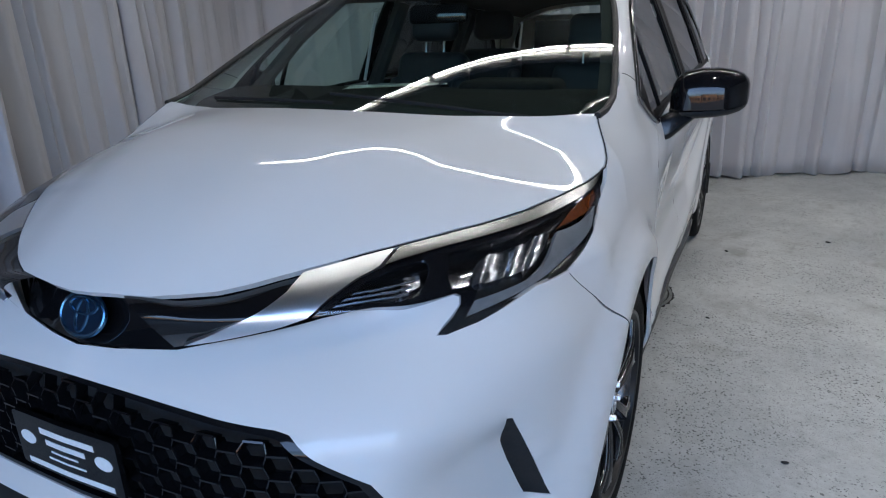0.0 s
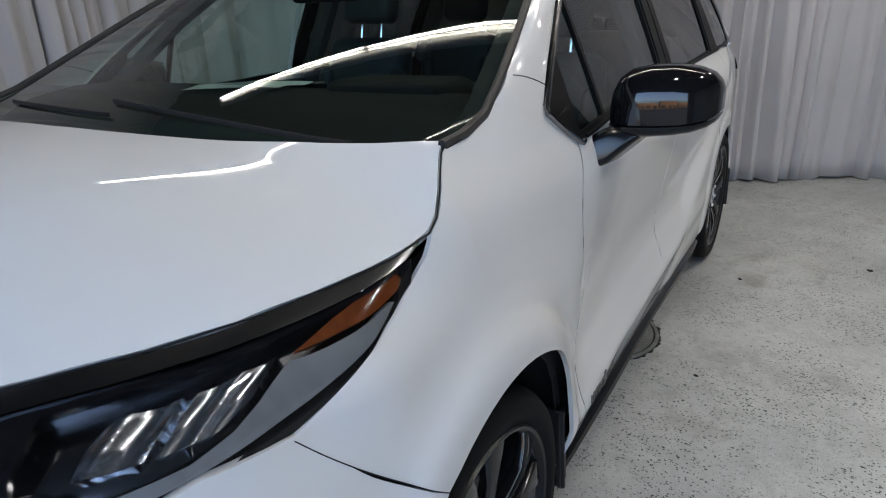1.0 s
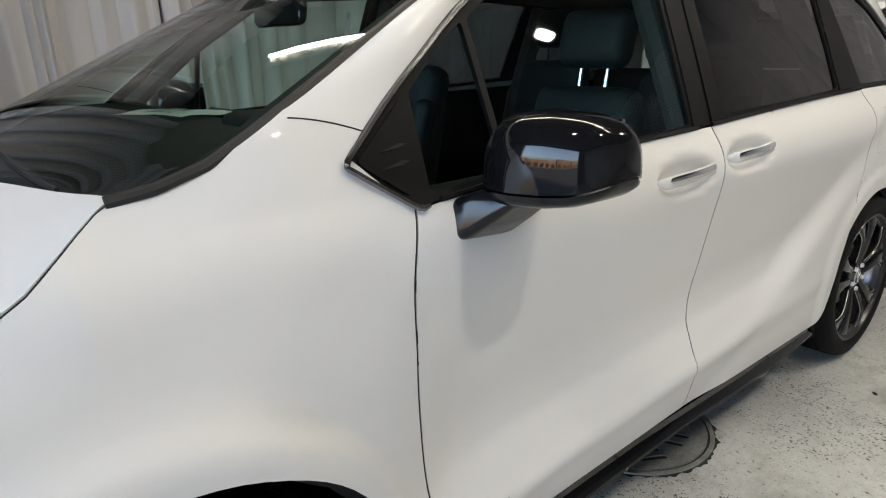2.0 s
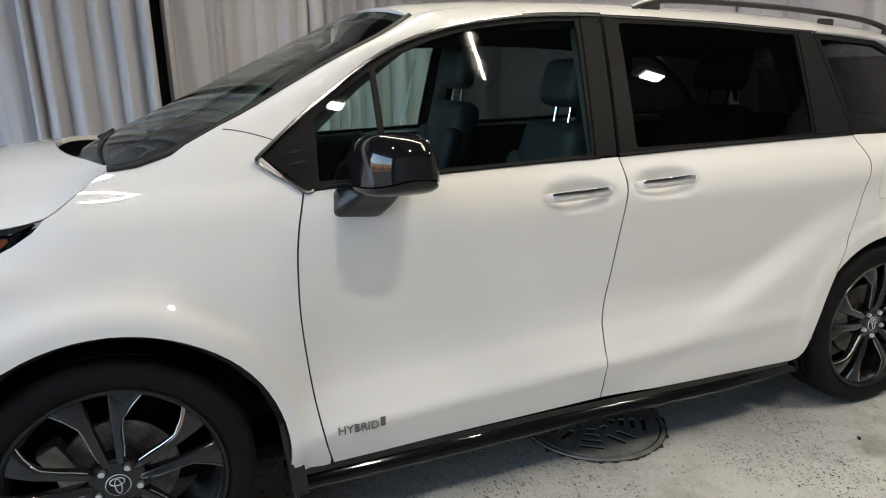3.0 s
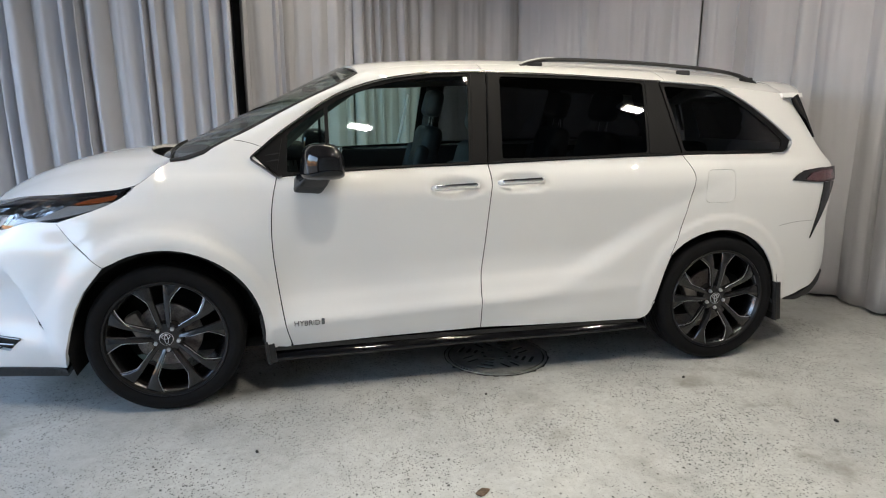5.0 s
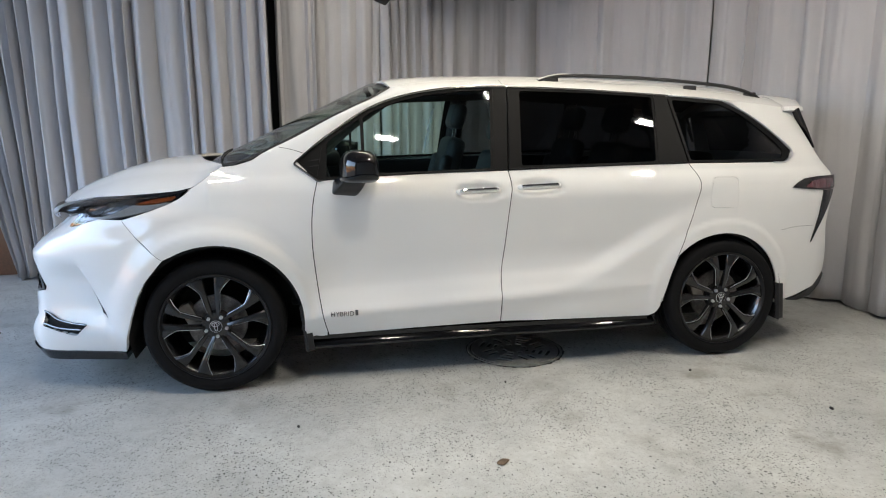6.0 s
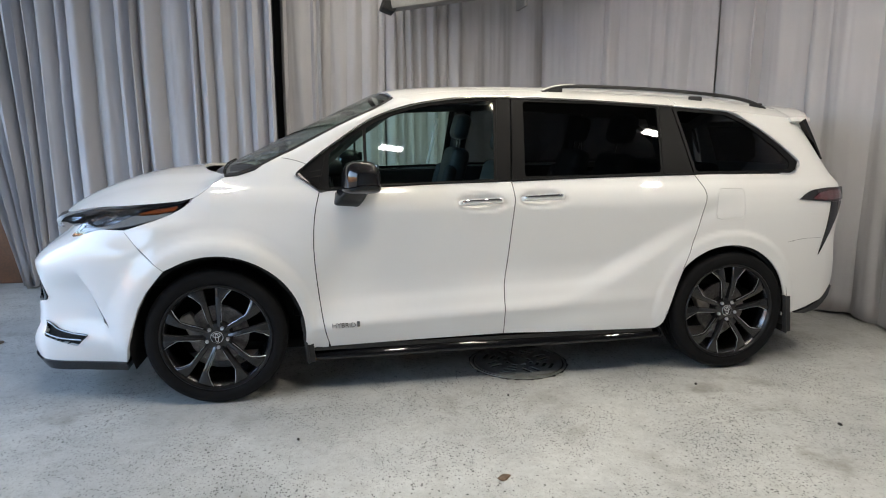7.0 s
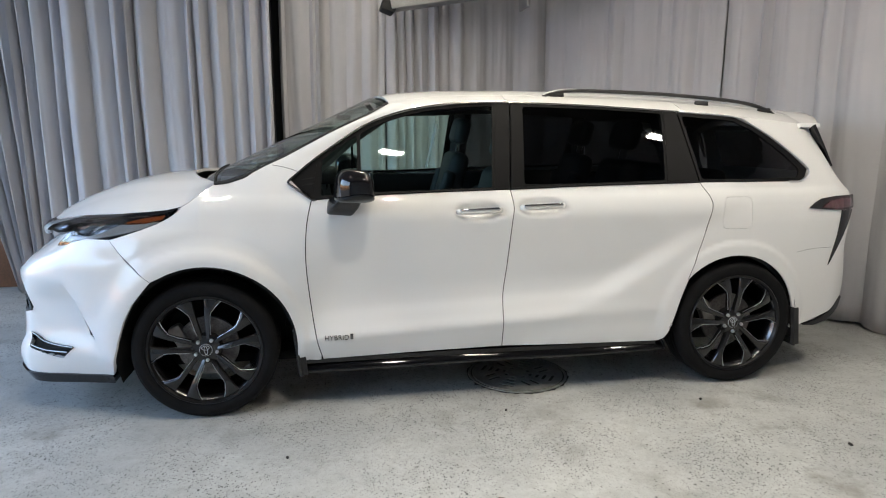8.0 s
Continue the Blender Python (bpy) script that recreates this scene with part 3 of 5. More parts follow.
curtain([(5.10, -1.10), (5.42, -1.65), (5.72, -2.30), (6.1, -3.1)], .015, TOP, 8, .10, 8, "grey cloth curtain hanging nearly flat to the floor")
curtain([(6.1, -3.1), (6.5, -4.0), (6.9, -5.0), (7.3, -6.9)], .015, TOP, 10, .09, 9, "grey cloth curtain in soft folds")
# added dark upright: puts the shade of the curtain gap into a colour
flat_box("dark_post", .11, .20, 2.42, 2.50, 0, CEIL, M_dark, "dark upright added for the shade in the gap between curtains", kind="object", category="post")

door = group_of("brown_door", "brown varnished wooden door standing behind the curtain edge", "door")
part("leaf", block(1.0, .045, 2.05, .006, Matrix.Translation((-2.5, 2.36, 1.03))), M_wood, door)
part("edge_strip", block(.03, .06, 2.05, .004, Matrix.Translation((-2.0, 2.36, 1.03))), M_wall, door)

# duct that sticks out over the curtain
duct = group_of("air_duct", "short galvanised duct over the curtain, with a dark block for the shaded gap below", "duct")
part("duct_body", block(1.3, .26, .17, .008, Matrix.Translation((1.86, 2.02, 2.81)) @ Euler((0, radians(-10), radians(4))).to_matrix().to_4x4()), M_galv, duct)
# solid dark block in place of the shaded gap between duct and curtain
part("gap_block", block(.13, .22, .11, .014, Matrix.Translation((1.22, 1.965, 2.652)) @ Euler((0, radians(20), radians(4))).to_matrix().to_4x4()), M_dark, duct)
for x in (1.45, 2.55):
    part("hanger", block(.03, .30, CEIL - 2.68, .003, Matrix.Translation((x, 2.02, (CEIL + 2.68) / 2))), M_galv, duct)

# manhole cover with slots
MX, MY, MR = 1.80, -.62, .285
cover = group_of("manhole_cover", "round cast iron drain cover with slots, set flush in the floor", "manhole cover")
grime = bmesh.new()
grime.faces.new([grime.verts.new((MX + r * math.cos(a), MY + r * math.sin(a), .0035)) for a, r in ((2 * math.pi * k / 120, MR + .034 + .022 * max(-.3, noise.noise((k * .55, 3.1, 0)))) for k in range(120))])
part("pit", grime, M_pit, cover, "dark grime round the cover")


def slotted():
    outer = [(MR * math.cos(2 * math.pi * k / 64), MR * math.sin(2 * math.pi * k / 64)) for k in range(64)]
    slots = []

    def slot(r, a, turn, half, wide):
        c = Vector((r * math.cos(a), r * math.sin(a)))
        e, n = Vector((math.cos(turn), math.sin(turn))), Vector((-math.sin(turn), math.cos(turn)))
        slots.append([tuple(c + e * half * u + n * wide * v) for u, v in ((-1, -.5), (-.85, -1), (.85, -1), (1, -.5), (1, .5), (.85, 1), (-.85, 1), (-1, .5))])

    for k in range(8):
        a = radians(12 + 45 * k)
        if k % 2:
            for r, half in ((.085, .020), (.130, .032), (.175, .044), (.222, .054)):
                slot(r, a, a + math.pi / 2, half, .0115)
        else:
            slot(.075, a, a + math.pi / 2, .018, .0115)
            for da in (-.17, .17):
                slot(.175, a + da, a + .25, .046, .0125)
    return outer, slots


def flat_top(u, v):
    return (MX + u, MY + v, .011)


OUT[flat_top] = lambda u, v: Vector((0, 0, 1))
o, sl = slotted()
panel("slotted_lid", flat_top, o, M_castiron, cover, holes=sl, cell=.05, depth=.007)
part("frame_ring", placed(lathe([(MR + .010, .004), (MR + .010, .010), (MR + .024, .010), (MR + .026, .004)], 64), Matrix.Translation((MX, MY, 0)) @ Euler((radians(90), 0, 0)).to_matrix().to_4x4()), M_castiron, cover)


# ceiling lamps
def led(x, y, rz, watts, sx=.23, sy=.09):
    g = group_of("ceiling_lamp", "small white rectangular lamp under the ceiling", "lamp", group="rectangular ceiling lamps")
    m = Matrix.Translation((x, y, CEIL - .06)) @ Euler((0, 0, radians(rz))).to_matrix().to_4x4()
    part("housing", block(sx + .05, sy + .05, .07, .01, m @ Matrix.Translation((0, 0, .02))), M_case, g)
    part("diffuser", block(sx, sy, .012, .003, m @ Matrix.Translation((0, 0, -.022))), M_led, g)
    d = bpy.data.lights.new("lamp_light", 'AREA')
    d.shape, d.size, d.size_y, d.energy, d.color = 'RECTANGLE', sx, sy, watts, LED
    ob = new("lamp_light", d)
    ob.matrix_basis = Matrix.Translation((x, y, CEIL - .10)) @ Euler((0, 0, radians(rz))).to_matrix().to_4x4()


for x, y, w in ((3.85, -2.45, 7.0), (1.22, -2.75, 4.6), (-.40, -1.75, 2.3)):
    led(x, y, -20, w)


def strip(x0, y0, x1, y1, watts):
    g = group_of("strip_lamp", "long fluorescent strip lamp under the ceiling", "lamp", group="strip ceiling lamps")
    c, d = Vector(((x0 + x1) / 2, (y0 + y1) / 2, CEIL - .05)), Vector((x1 - x0, y1 - y0, 0))
    m = Matrix.Translation(c) @ Euler((0, 0, math.atan2(d.y, d.x))).to_matrix().to_4x4()
    part("housing", block(d.length + .04, .13, .05, .008, m), M_case, g)
    part("tube", placed(sweep([(-d.length / 2, 0, -.045), (d.length / 2, 0, -.045)], circle(.011, 10)), m), M_tube, g)
    l = bpy.data.lights.new("strip_light", 'AREA')
    l.shape, l.size, l.size_y, l.energy, l.color = 'RECTANGLE', d.length, .018, watts, TUBE
    new("strip_light", l).matrix_basis = m @ Matrix.Translation((0, 0, -.09))


for x0, y0, x1, y1 in ((.855, 1.70, 1.295, .635), (1.31, .60, 1.755, -.455), (1.77, -.49, 2.215, -1.545), (1.83, -1.42, 2.33, -2.42)):
    strip(x0, y0, x1, y1, 1.9)


# ---- the van ----
def nose_all(s, z):
    x, y, z = nose(abs(s), z)
    return (x, y if s >= 0 else -y, z)


def rear(y, z):
    return (rear_x(z) - .33 * y * y - .08 * (abs(y) / .75) ** 6, y, z)


rear_x = curve([(.25, 3.99), (.35, 4.04), (.5, 4.09), (.62, 4.09), (.8, 4.06), (1.0, 4.085), (1.15, 4.075), (1.25, 4.02), (1.4, 3.93), (1.58, 3.82), (1.66, 3.77)])
OUT[pane] = lambda u, v: Vector((0, -1, .02))
OUT[side] = lambda u, v: Vector((0, -1, .02))
OUT[nose_all] = lambda u, v: Vector((nose(abs(u), v)[0] + .1, nose_all(u, v)[1] * .8, 0))
OUT[hood] = lambda u, v: Vector((-.3, 0, 1))
OUT[shell] = lambda u, v: Vector((-.2 if u < 1 else 0, v * .8, 1))
OUT[rear] = lambda u, v: Vector((1, 0, 0))

van = group_of("minivan", "white hybrid minivan with black wheels, parked on the painted floor", "minivan")
SIDES = (False, True)


def both(name, fn, outline, mat, parents=None, **kw):
    """The same panel on both sides of the van. Returns the two objects."""
    parents = parents or (van, van)
    return [panel(name, fn, outline, mat, p, flip=f, **kw) for f, p in zip(SIDES, parents)]


def arch(cx, cz, r, a0, a1, n=26):
    return [(cx + r * math.cos(radians(a0 + (a1 - a0) * k / n)), cz + r * math.sin(radians(a0 + (a1 - a0) * k / n))) for k in range(n + 1)]


def sym(pts):
    """An outline closed by its mirror image about u = 0."""
    return list(pts) + [(-u, v) for u, v in reversed(pts) if abs(u) > 1e-6]


G = .0026
seam_front = spline([(.573, 1.158), (.549, 1.052), (.537, .933), (.537, .781), (.557, .562), (.581, .399), (.607, .287)], 5)
seam_mid = spline([(1.652, 1.197), (1.664, 1.105), (1.657, 1.029), (1.638, .745), (1.618, .55), (1.616, .306)], 5)
seam_rear = spline([(2.786, 1.224), (2.838, 1.140), (2.845, 1.075), (2.815, .939), (2.757, .758), (2.69, .575), (2.64, .402), (2.609, .323), (2.565, .290)], 5)
belt = spline([(.58, 1.158), (.904, 1.177), (1.284, 1.191), (1.652, 1.198), (2.174, 1.213), (2.786, 1.223)], 6)


def shifted(pts, dx):
    return [(x + dx, z) for x, z in pts]


def belt_between(x0, x1):
    return [(x, z) for x, z in belt if x0 < x < x1]


def lamp_low():
    return [(-.085, 1.125), (-.108, 1.102), (-.154, 1.072), (-.21, 1.045), (-.284, 1.018), (-.37, .990), (-.445, .966)]


# fenders and the foot of the windscreen pillars
PILLAR_FOOT = .2
pillar_x = curve([(0, .14), (.12, .34), (.2, .455), (.35, .60), (.5, .735), (.75, .945), (1.0, 1.14)])


def pillar(k, t):
    """From the windscreen's edge (k = 0) over to the window line (k = 1)."""
    w = Vector(screen(t, -1.0))
    x = pillar_x(t)
    e = Vector((x, -Y(x, edge_z(x)), edge_z(x)))
    m = (w + e) / 2 + Vector((-.03, -.35, .35)) * .075 * ease(.15, .5, t)
    p = w * (1 - k) ** 2 + m * 2 * k * (1 - k) + e * k * k
    p.y += (-Y(p.x, p.z) - p.y) * (1 - ease(PILLAR_FOOT, .42, t))
    return tuple(p)


def hood_meet(x):
    """Where the hood's edge meets the fender: (half width, height)."""
    y = .88
    for _ in range(30):
        y = .5 * y + .5 * Y(x, hood(x, y)[2])
    return y, hood(x, y)[2]


meet_x = (.09, .06, .03, -.01, -.05, -.08)
fender = (spline([(-.445, .966), (-.348, .862), (-.236, .765)], 4) + arch(.02, .378, .458, 123.5, -8)[1:] + [(.475, .27), (.597, .283)]
          + shifted(seam_front[::-1], -G)[1:] + [(.466, 1.262)] + [tuple(pillar(k / 8, PILLAR_FOOT)[::2]) for k in range(8, -1, -1)]
          + [tuple(screen(PILLAR_FOOT * k / 6, -1.0)[::2]) for k in range(5, -1, -1)]
          + [(x, hood_meet(x)[1] - .001) for x in meet_x] + lamp_low()[:-1])
both("front_fender", side, fender, M_paint, cell=.018)

# hood
hood_out = ([(-.970, 0), (-.966, .06), (-.955, .13), (-.938, .20)] + [(x, hood_half(x) - .002) for x in (-.914, -.88, -.84, -.80, -.74, -.668, -.6, -.5, -.4, -.3, -.2, -.12)]
            + [(x, hood_meet(x)[0] - .008) for x in meet_x[::-1]] + spline([(.092, hood_meet(.09)[0] - .012), (.02, .64), (-.09, .4), (-.145, .2), (-.16, 0)], 5)[1:])
hood_out = hood_out + [(x, -y) for x, y in hood_out[::-1] if y > 1e-6]
panel("hood", hood, hood_out, M_paint, van, cell=.032, depth=.018)

edge_line = [(x, hood_half(x)) for x in (-.90, -.86, -.80, -.72, -.62, -.5, -.38, -.26, -.16)] + [(x, hood_meet(x)[0] - .003) for x in meet_x[::-1]]
for sg in (1, -1):
    tube("hood_seam", [(x, sg * y, hood(x, y)[2] - .002) for x, y in edge_line], .0018, M_dark, van, n=5)

for sg in (1, -1):
    tube("bumper_seam", [(x, sg * side(x, z)[1], z) for x, z in spline([(-.440, .962), (-.40, .915), (-.348, .862), (-.29, .81), (-.236, .765)], 4)], .0011, M_dark, van, n=5)

# windscreen, pillars, roof
OUT[screen] = lambda u, v: Vector((-.4, v * .3, .9))
glass_out = rounded([(-.02, -.99), (1.0, -.985), (1.0, .985), (-.02, .99)], .07, 6)
glass_in = [(.50 + (t - .5) * .93, b * .955) for t, b in glass_out]
windscreen = panel("windscreen", screen, glass_out, M_screen, van, cell=.06, depth=.005, off=.002)
panel("windscreen_border", screen, glass_out, M_dark, windscreen, holes=[glass_in], cell=.05, depth=0, off=.008)
for sg in (1, -1):
    tube("windscreen_moulding", [screen(k / 12, sg * 1.0) for k in range(13)], .0105, M_trim, windscreen, n=8)
cowl = [(-.05, 0), (-.05, .5), (-.03, .85), (-.005, .96), (.05, .96), (.06, .5), (.06, 0)]
panel("cowl_panel", screen, cowl + [(x, -b) for x, b in cowl[::-1] if b > 1e-6], M_dark, van, cell=.05, depth=.0, off=.022)
OUT[pillar] = lambda u, v: Vector((-.2, -.7, .8))
both("pillar_panel", pillar, [(0, PILLAR_FOOT), (0, .5), (0, 1.0), (1.0, 1.0), (1.0, .5), (1.0, PILLAR_FOOT)], M_paint, cell=.03, depth=.015)
for flip in SIDES:
    tube("pillar_seam", [(q[0], -q[1] if flip else q[1], q[2]) for q in (pillar(1.0 - .17 * k, .25 + .008 * k) for k in range(6))], .0016, M_dark, van, n=4)
both("roof_side_panel", shell, [(1.010, .846), (1.016, .80), (1.3, .80), (1.674, .80), (1.674, .999), (1.3, .999), (1.145, .999)], M_paint, cell=.035)
both("roof_side_panel", shell, [(1.680, .80), (2.2, .80), (2.75, .80), (2.75, .999), (2.2, .999), (1.680, .999)], M_paint, cell=.04)
both("roof_side_panel", shell, [(2.756, .80), (3.2, .80), (3.62, .80), (3.66, .90), (3.66, .999), (3.2, .999), (2.756, .999)], M_paint, cell=.04)
roof_out = [(.957, 0), (.967, .35), (.995, .6), (1.012, .793), (1.3, .793), (2.2, .793), (3.0, .793), (3.62, .793), (3.64, .4), (3.645, 0)]
panel("roof_panel", shell, roof_out + [(x, -a) for x, a in roof_out[::-1] if a > 1e-6], M_paint, van, cell=.06)
panel("headliner", shell, [(1.0, 0), (1.02, .95), (2.0, .97), (3.6, .95), (3.6, -.95), (2.0, -.97), (1.02, -.95)], M_head, van, cell=.12, depth=0, off=.035)

# doors
# dark tubes sunk in the door gaps, coloured as the shade inside them
for sg in (1, -1):
    for line in (seam_front, seam_mid, seam_rear):
        tube("seam_backing", [(x, sg * (Y(x, z) - .0028), z) for x, z in line], .0026, M_dark, van, n=5)
front_out = shifted(seam_front[::-1], G) + [(.583, 1.156)] + belt_between(.6, 1.64) + shifted(seam_mid, -G) + [(1.1, .298)]


def handle_dent(cx, cz, w, h):
    def dent(u, v):
        r = math.sqrt(((u - cx) / w) ** 2 + ((v - cz) / h) ** 2)
        return .032 * (1 - ease(.58, 1.0, r))
    return dent


front_doors = both("front_door", side, front_out, M_paint, cell=.018, dent=handle_dent(1.473, 1.085, .160, .050))
slide_out = shifted(seam_mid[::-1], G) + belt_between(1.67, 2.77) + shifted(seam_rear, -G) + [(2.1, .297)]
slide_doors = both("sliding_door", side, slide_out, M_paint, cell=.018, dent=handle_dent(1.830, 1.102, .160, .050))

for flip in SIDES:
    for line in (seam_front, seam_mid, seam_rear):
        tube("door_seam", [(x, (side(x, z)[1] + .0035) * (-1 if flip else 1), z) for x, z in line], .0020, M_dark, van, n=5)

# rear quarter
fuel = rounded([(2.925, 1.143), (3.105, 1.141), (3.108, .955), (2.918, .957)], .035)
rear_edge = spline([(3.655, 1.548), (3.715, 1.40), (3.79, 1.24), (3.87, 1.14), (3.885, 1.0), (3.84, .82), (3.875, .62), (3.865, .49), (3.76, .40)], 4)
quarter = (shifted(seam_rear[::-1], G) + [(3.2, 1.2225), (3.470, 1.220), (3.515, 1.243), (3.548, 1.293), (3.45, 1.385), (3.308, 1.492), (3.19, 1.565), (3.10, 1.601), (3.2, 1.5965), (3.4, 1.5795), (3.6, 1.56)]
           + rear_edge + [(3.46, .318), (3.43, .33)] + arch(3.03, .38, .418, -7, 172) + [(2.645, .39)])
quarters = both("quarter_panel", side, quarter, M_paint, cell=.02, holes=[fuel])
both("fuel_door", side, [(3.013 + (x - 3.013) * .985, 1.05 + (z - 1.05) * .985) for x, z in fuel], M_paint, cell=.03, parents=quarters)

# window frames, glass and trim
dlo_front = spline([(.455, 1.253), (.662, 1.412), (.866, 1.543), (1.086, 1.621), (1.335, 1.662), (1.526, 1.674), (1.690, 1.676)], 5) + [(1.647, 1.202), (1.284, 1.195), (.904, 1.181), (.580, 1.163)]
hole_vent = rounded([(.622, 1.180), (.632, 1.362), (.70, 1.418), (.76, 1.460), (.819, 1.494), (.819, 1.192)], .012)
hole_front = [(.837, 1.195), (.837, 1.496)] + spline([(.840, 1.501), (.90, 1.535), (1.0, 1.574), (1.086, 1.600), (1.2, 1.625), (1.335, 1.643), (1.515, 1.656), (1.588, 1.658)], 3)[1:] + [(1.550, 1.214), (1.2, 1.203)]
dlo_slide = [(1.655, 1.204), (1.697, 1.675), (2.2, 1.661), (2.62, 1.637), (2.705, 1.630), (2.783, 1.229), (2.2, 1.219)]
hole_slide = rounded([(1.736, 1.225), (1.766, 1.655), (2.2, 1.645), (2.608, 1.621), (2.578, 1.241), (2.2, 1.231)], .02)
dlo_quarter = [(2.791, 1.230), (2.713, 1.628), (3.085, 1.600), (3.20, 1.548), (3.305, 1.484), (3.44, 1.382), (3.538, 1.293), (3.508, 1.248), (3.465, 1.226)]
hole_quarter = rounded([(2.806, 1.244), (2.736, 1.606), (3.064, 1.582), (3.18, 1.532), (3.275, 1.467), (3.39, 1.378), (3.480, 1.293), (3.455, 1.243)], .02)
for k, flip in enumerate(SIDES):
    fd, sd, qp = front_doors[k], slide_doors[k], quarters[k]
    panel("window_frame", side, dlo_front, M_satin, fd, holes=[hole_vent, hole_front], cell=.025, flip=flip, off=.003)
    panel("door_glass", pane, hole_front, M_glass, fd, cell=.03, flip=flip, off=.010, depth=.004)
    panel("vent_glass", pane, hole_vent, M_glass, fd, cell=.03, flip=flip, off=.010, depth=.004)
    sail = panel("sail_panel", side, rounded([(.478, 1.252), (.574, 1.179), (.607, 1.352)], .012), M_satin, fd, cell=.04, flip=flip, off=-.002)
    for z in (1.262, 1.232):
        panel("slit", side, [(.525, z), (.575, z + .004), (.592, z + .010), (.575, z + .012)], M_dark, sail, cell=.03, flip=flip, off=-.0045, depth=.002)
    panel("pillar_cover", side, [(1.562, 1.207), (1.645, 1.203), (1.688, 1.672), (1.607, 1.667)], M_satin, fd, cell=.025, flip=flip, off=-.002)
    panel("window_frame", side, dlo_slide, M_satin, sd, holes=[hole_slide], cell=.025, flip=flip, off=.003)
    panel("door_glass", pane, hole_slide, M_privacy, sd, cell=.03, flip=flip, off=.009, depth=.004)
    panel("pillar_cover", side, [(1.660, 1.208), (1.727, 1.214), (1.758, 1.665), (1.701, 1.671)], M_satin, sd, cell=.025, flip=flip, off=-.002)
    panel("pillar_cover", side, [(2.588, 1.235), (2.778, 1.233), (2.703, 1.624), (2.622, 1.630)], M_satin, sd, cell=.025, flip=flip, off=-.002)
    panel("window_frame", side, dlo_quarter, M_satin, qp, holes=[hole_quarter], cell=.025, flip=flip, off=.003)
    panel("quarter_glass", pane, hole_quarter, M_privacy, qp, cell=.03, flip=flip, off=.009, depth=.004)

    def on_side(x, z, d=.004):
        p = side(x, z)
        return (p[0], (p[1] - d) * (-1 if flip else 1), p[2])

    tube("window_moulding", [on_side(x, z, .009) for x, z in spline([(.60, 1.163), (.578, 1.1605), (.535, 1.190), (.470, 1.236), (.456, 1.254), (.50, 1.293), (.58, 1.358), (.662, 1.416), (.866, 1.547), (1.086, 1.625), (1.335, 1.666), (1.526, 1.678), (1.69, 1.680)], 4)], .0065, M_darkchrome, fd, "dark chrome moulding", 6)
    tube("belt_moulding", [on_side(x, z + .006) for x, z in belt if .6 < x < 1.65], .006, M_satin, fd, n=6)
    tube("belt_moulding", [on_side(x, z + .006) for x, z in belt if 1.65 < x < 2.79], .006, M_satin, sd, n=6)
    tube("roof_moulding", [on_side(x, edge_z(x) - .003, .002) for x in (1.69, 1.9, 2.2, 2.5, 2.7, 2.9, 3.05)], .0045, M_darkchrome, qp, n=6)
    tube("quarter_moulding", [on_side(x, z) for x, z in spline([(2.72, 1.632), (3.088, 1.603), (3.205, 1.551), (3.312, 1.486), (3.447, 1.384), (3.545, 1.295), (3.512, 1.243), (3.465, 1.222), (3.38, 1.222)], 4)], .006, M_brushed, qp, "satin chrome moulding", 6)

    # pull handles in their bowls
    for door, cx, cz in ((fd, 1.470, 1.087), (sd, 1.829, 1.105)):
        bar = spline([on_side(cx - .128, cz - .003, -.012), on_side(cx - .105, cz, .012), on_side(cx, cz + .004, .020), on_side(cx + .105, cz + .006, .012), on_side(cx + .128, cz + .004, -.012)], 5)
        h = tube("pull_handle", bar, .0085, M_paint, door, "white handle with a chrome strip", 10, ry=.017, up=(0, 0, 1), scale=lambda t: .5 + .5 * min(1, 5 * min(t, 1 - t)))
        strip = spline([on_side(cx - .118, cz + .001, .012), on_side(cx - .09, cz + .005, .021), on_side(cx, cz + .009, .029), on_side(cx + .09, cz + .011, .021), on_side(cx + .118, cz + .009, .012)], 5)
        tube("chrome_strip", strip, .006, M_chrome, h, "bright chrome strip", 10, ry=.012, scale=lambda t: .25 + .75 * min(1, 6 * min(t, 1 - t)))
    tube("lock_cap", [on_side(1.553, 1.094, -.008), on_side(1.553, 1.094, .012)], .013, M_chrome, fd, "round chrome lock cap", 14)

    # hybrid badge
    if not flip:
        yaw = Matrix.Translation(on_side(.685, .416, .002)) @ Euler((radians(88), 0, radians(0))).to_matrix().to_4x4()
        letters("badge_letters", "HYBRID", .038, M_smoked, fd, yaw, .002)
        part("badge_mark", block(.016, .004, .032, .0015, Matrix.Translation(on_side(.765, .420, .002))), M_smoked, fd)

# rocker and skirts
for flip in SIDES:
    sg = -1 if flip else 1
    ring = [(sg * u, v) for u, v in ((-.05, .008), (-.05, -.03), (.02, -.048), (.050, -.040), (.058, -.028), (.055, -.016), (.042, -.002), (.030, .008))]
    pts = [(x, sg * -(Y(x, .27) - .045 + d), z) for x, z, d in ((.48, .243, -.01), (.60, .247, .0), (1.0, .252, .008), (1.6, .258, .010), (2.2, .262, .006), (2.5, .266, -.004), (2.62, .268, -.018))]
    part("side_skirt", sweep(pts, [(y, z) for y, z in ring]), M_skirt, van, "gloss black side skirt")
    part("sill_strip", sweep([(x, sg * -(Y(x, .285) - .018), .272 + .008 * x / 2.6) for x in (.49, .9, 1.4, 2.0, 2.56)], [(-.012, -.012), (.012, -.012), (.012, .012), (-.012, .012)]), M_skirt, van)

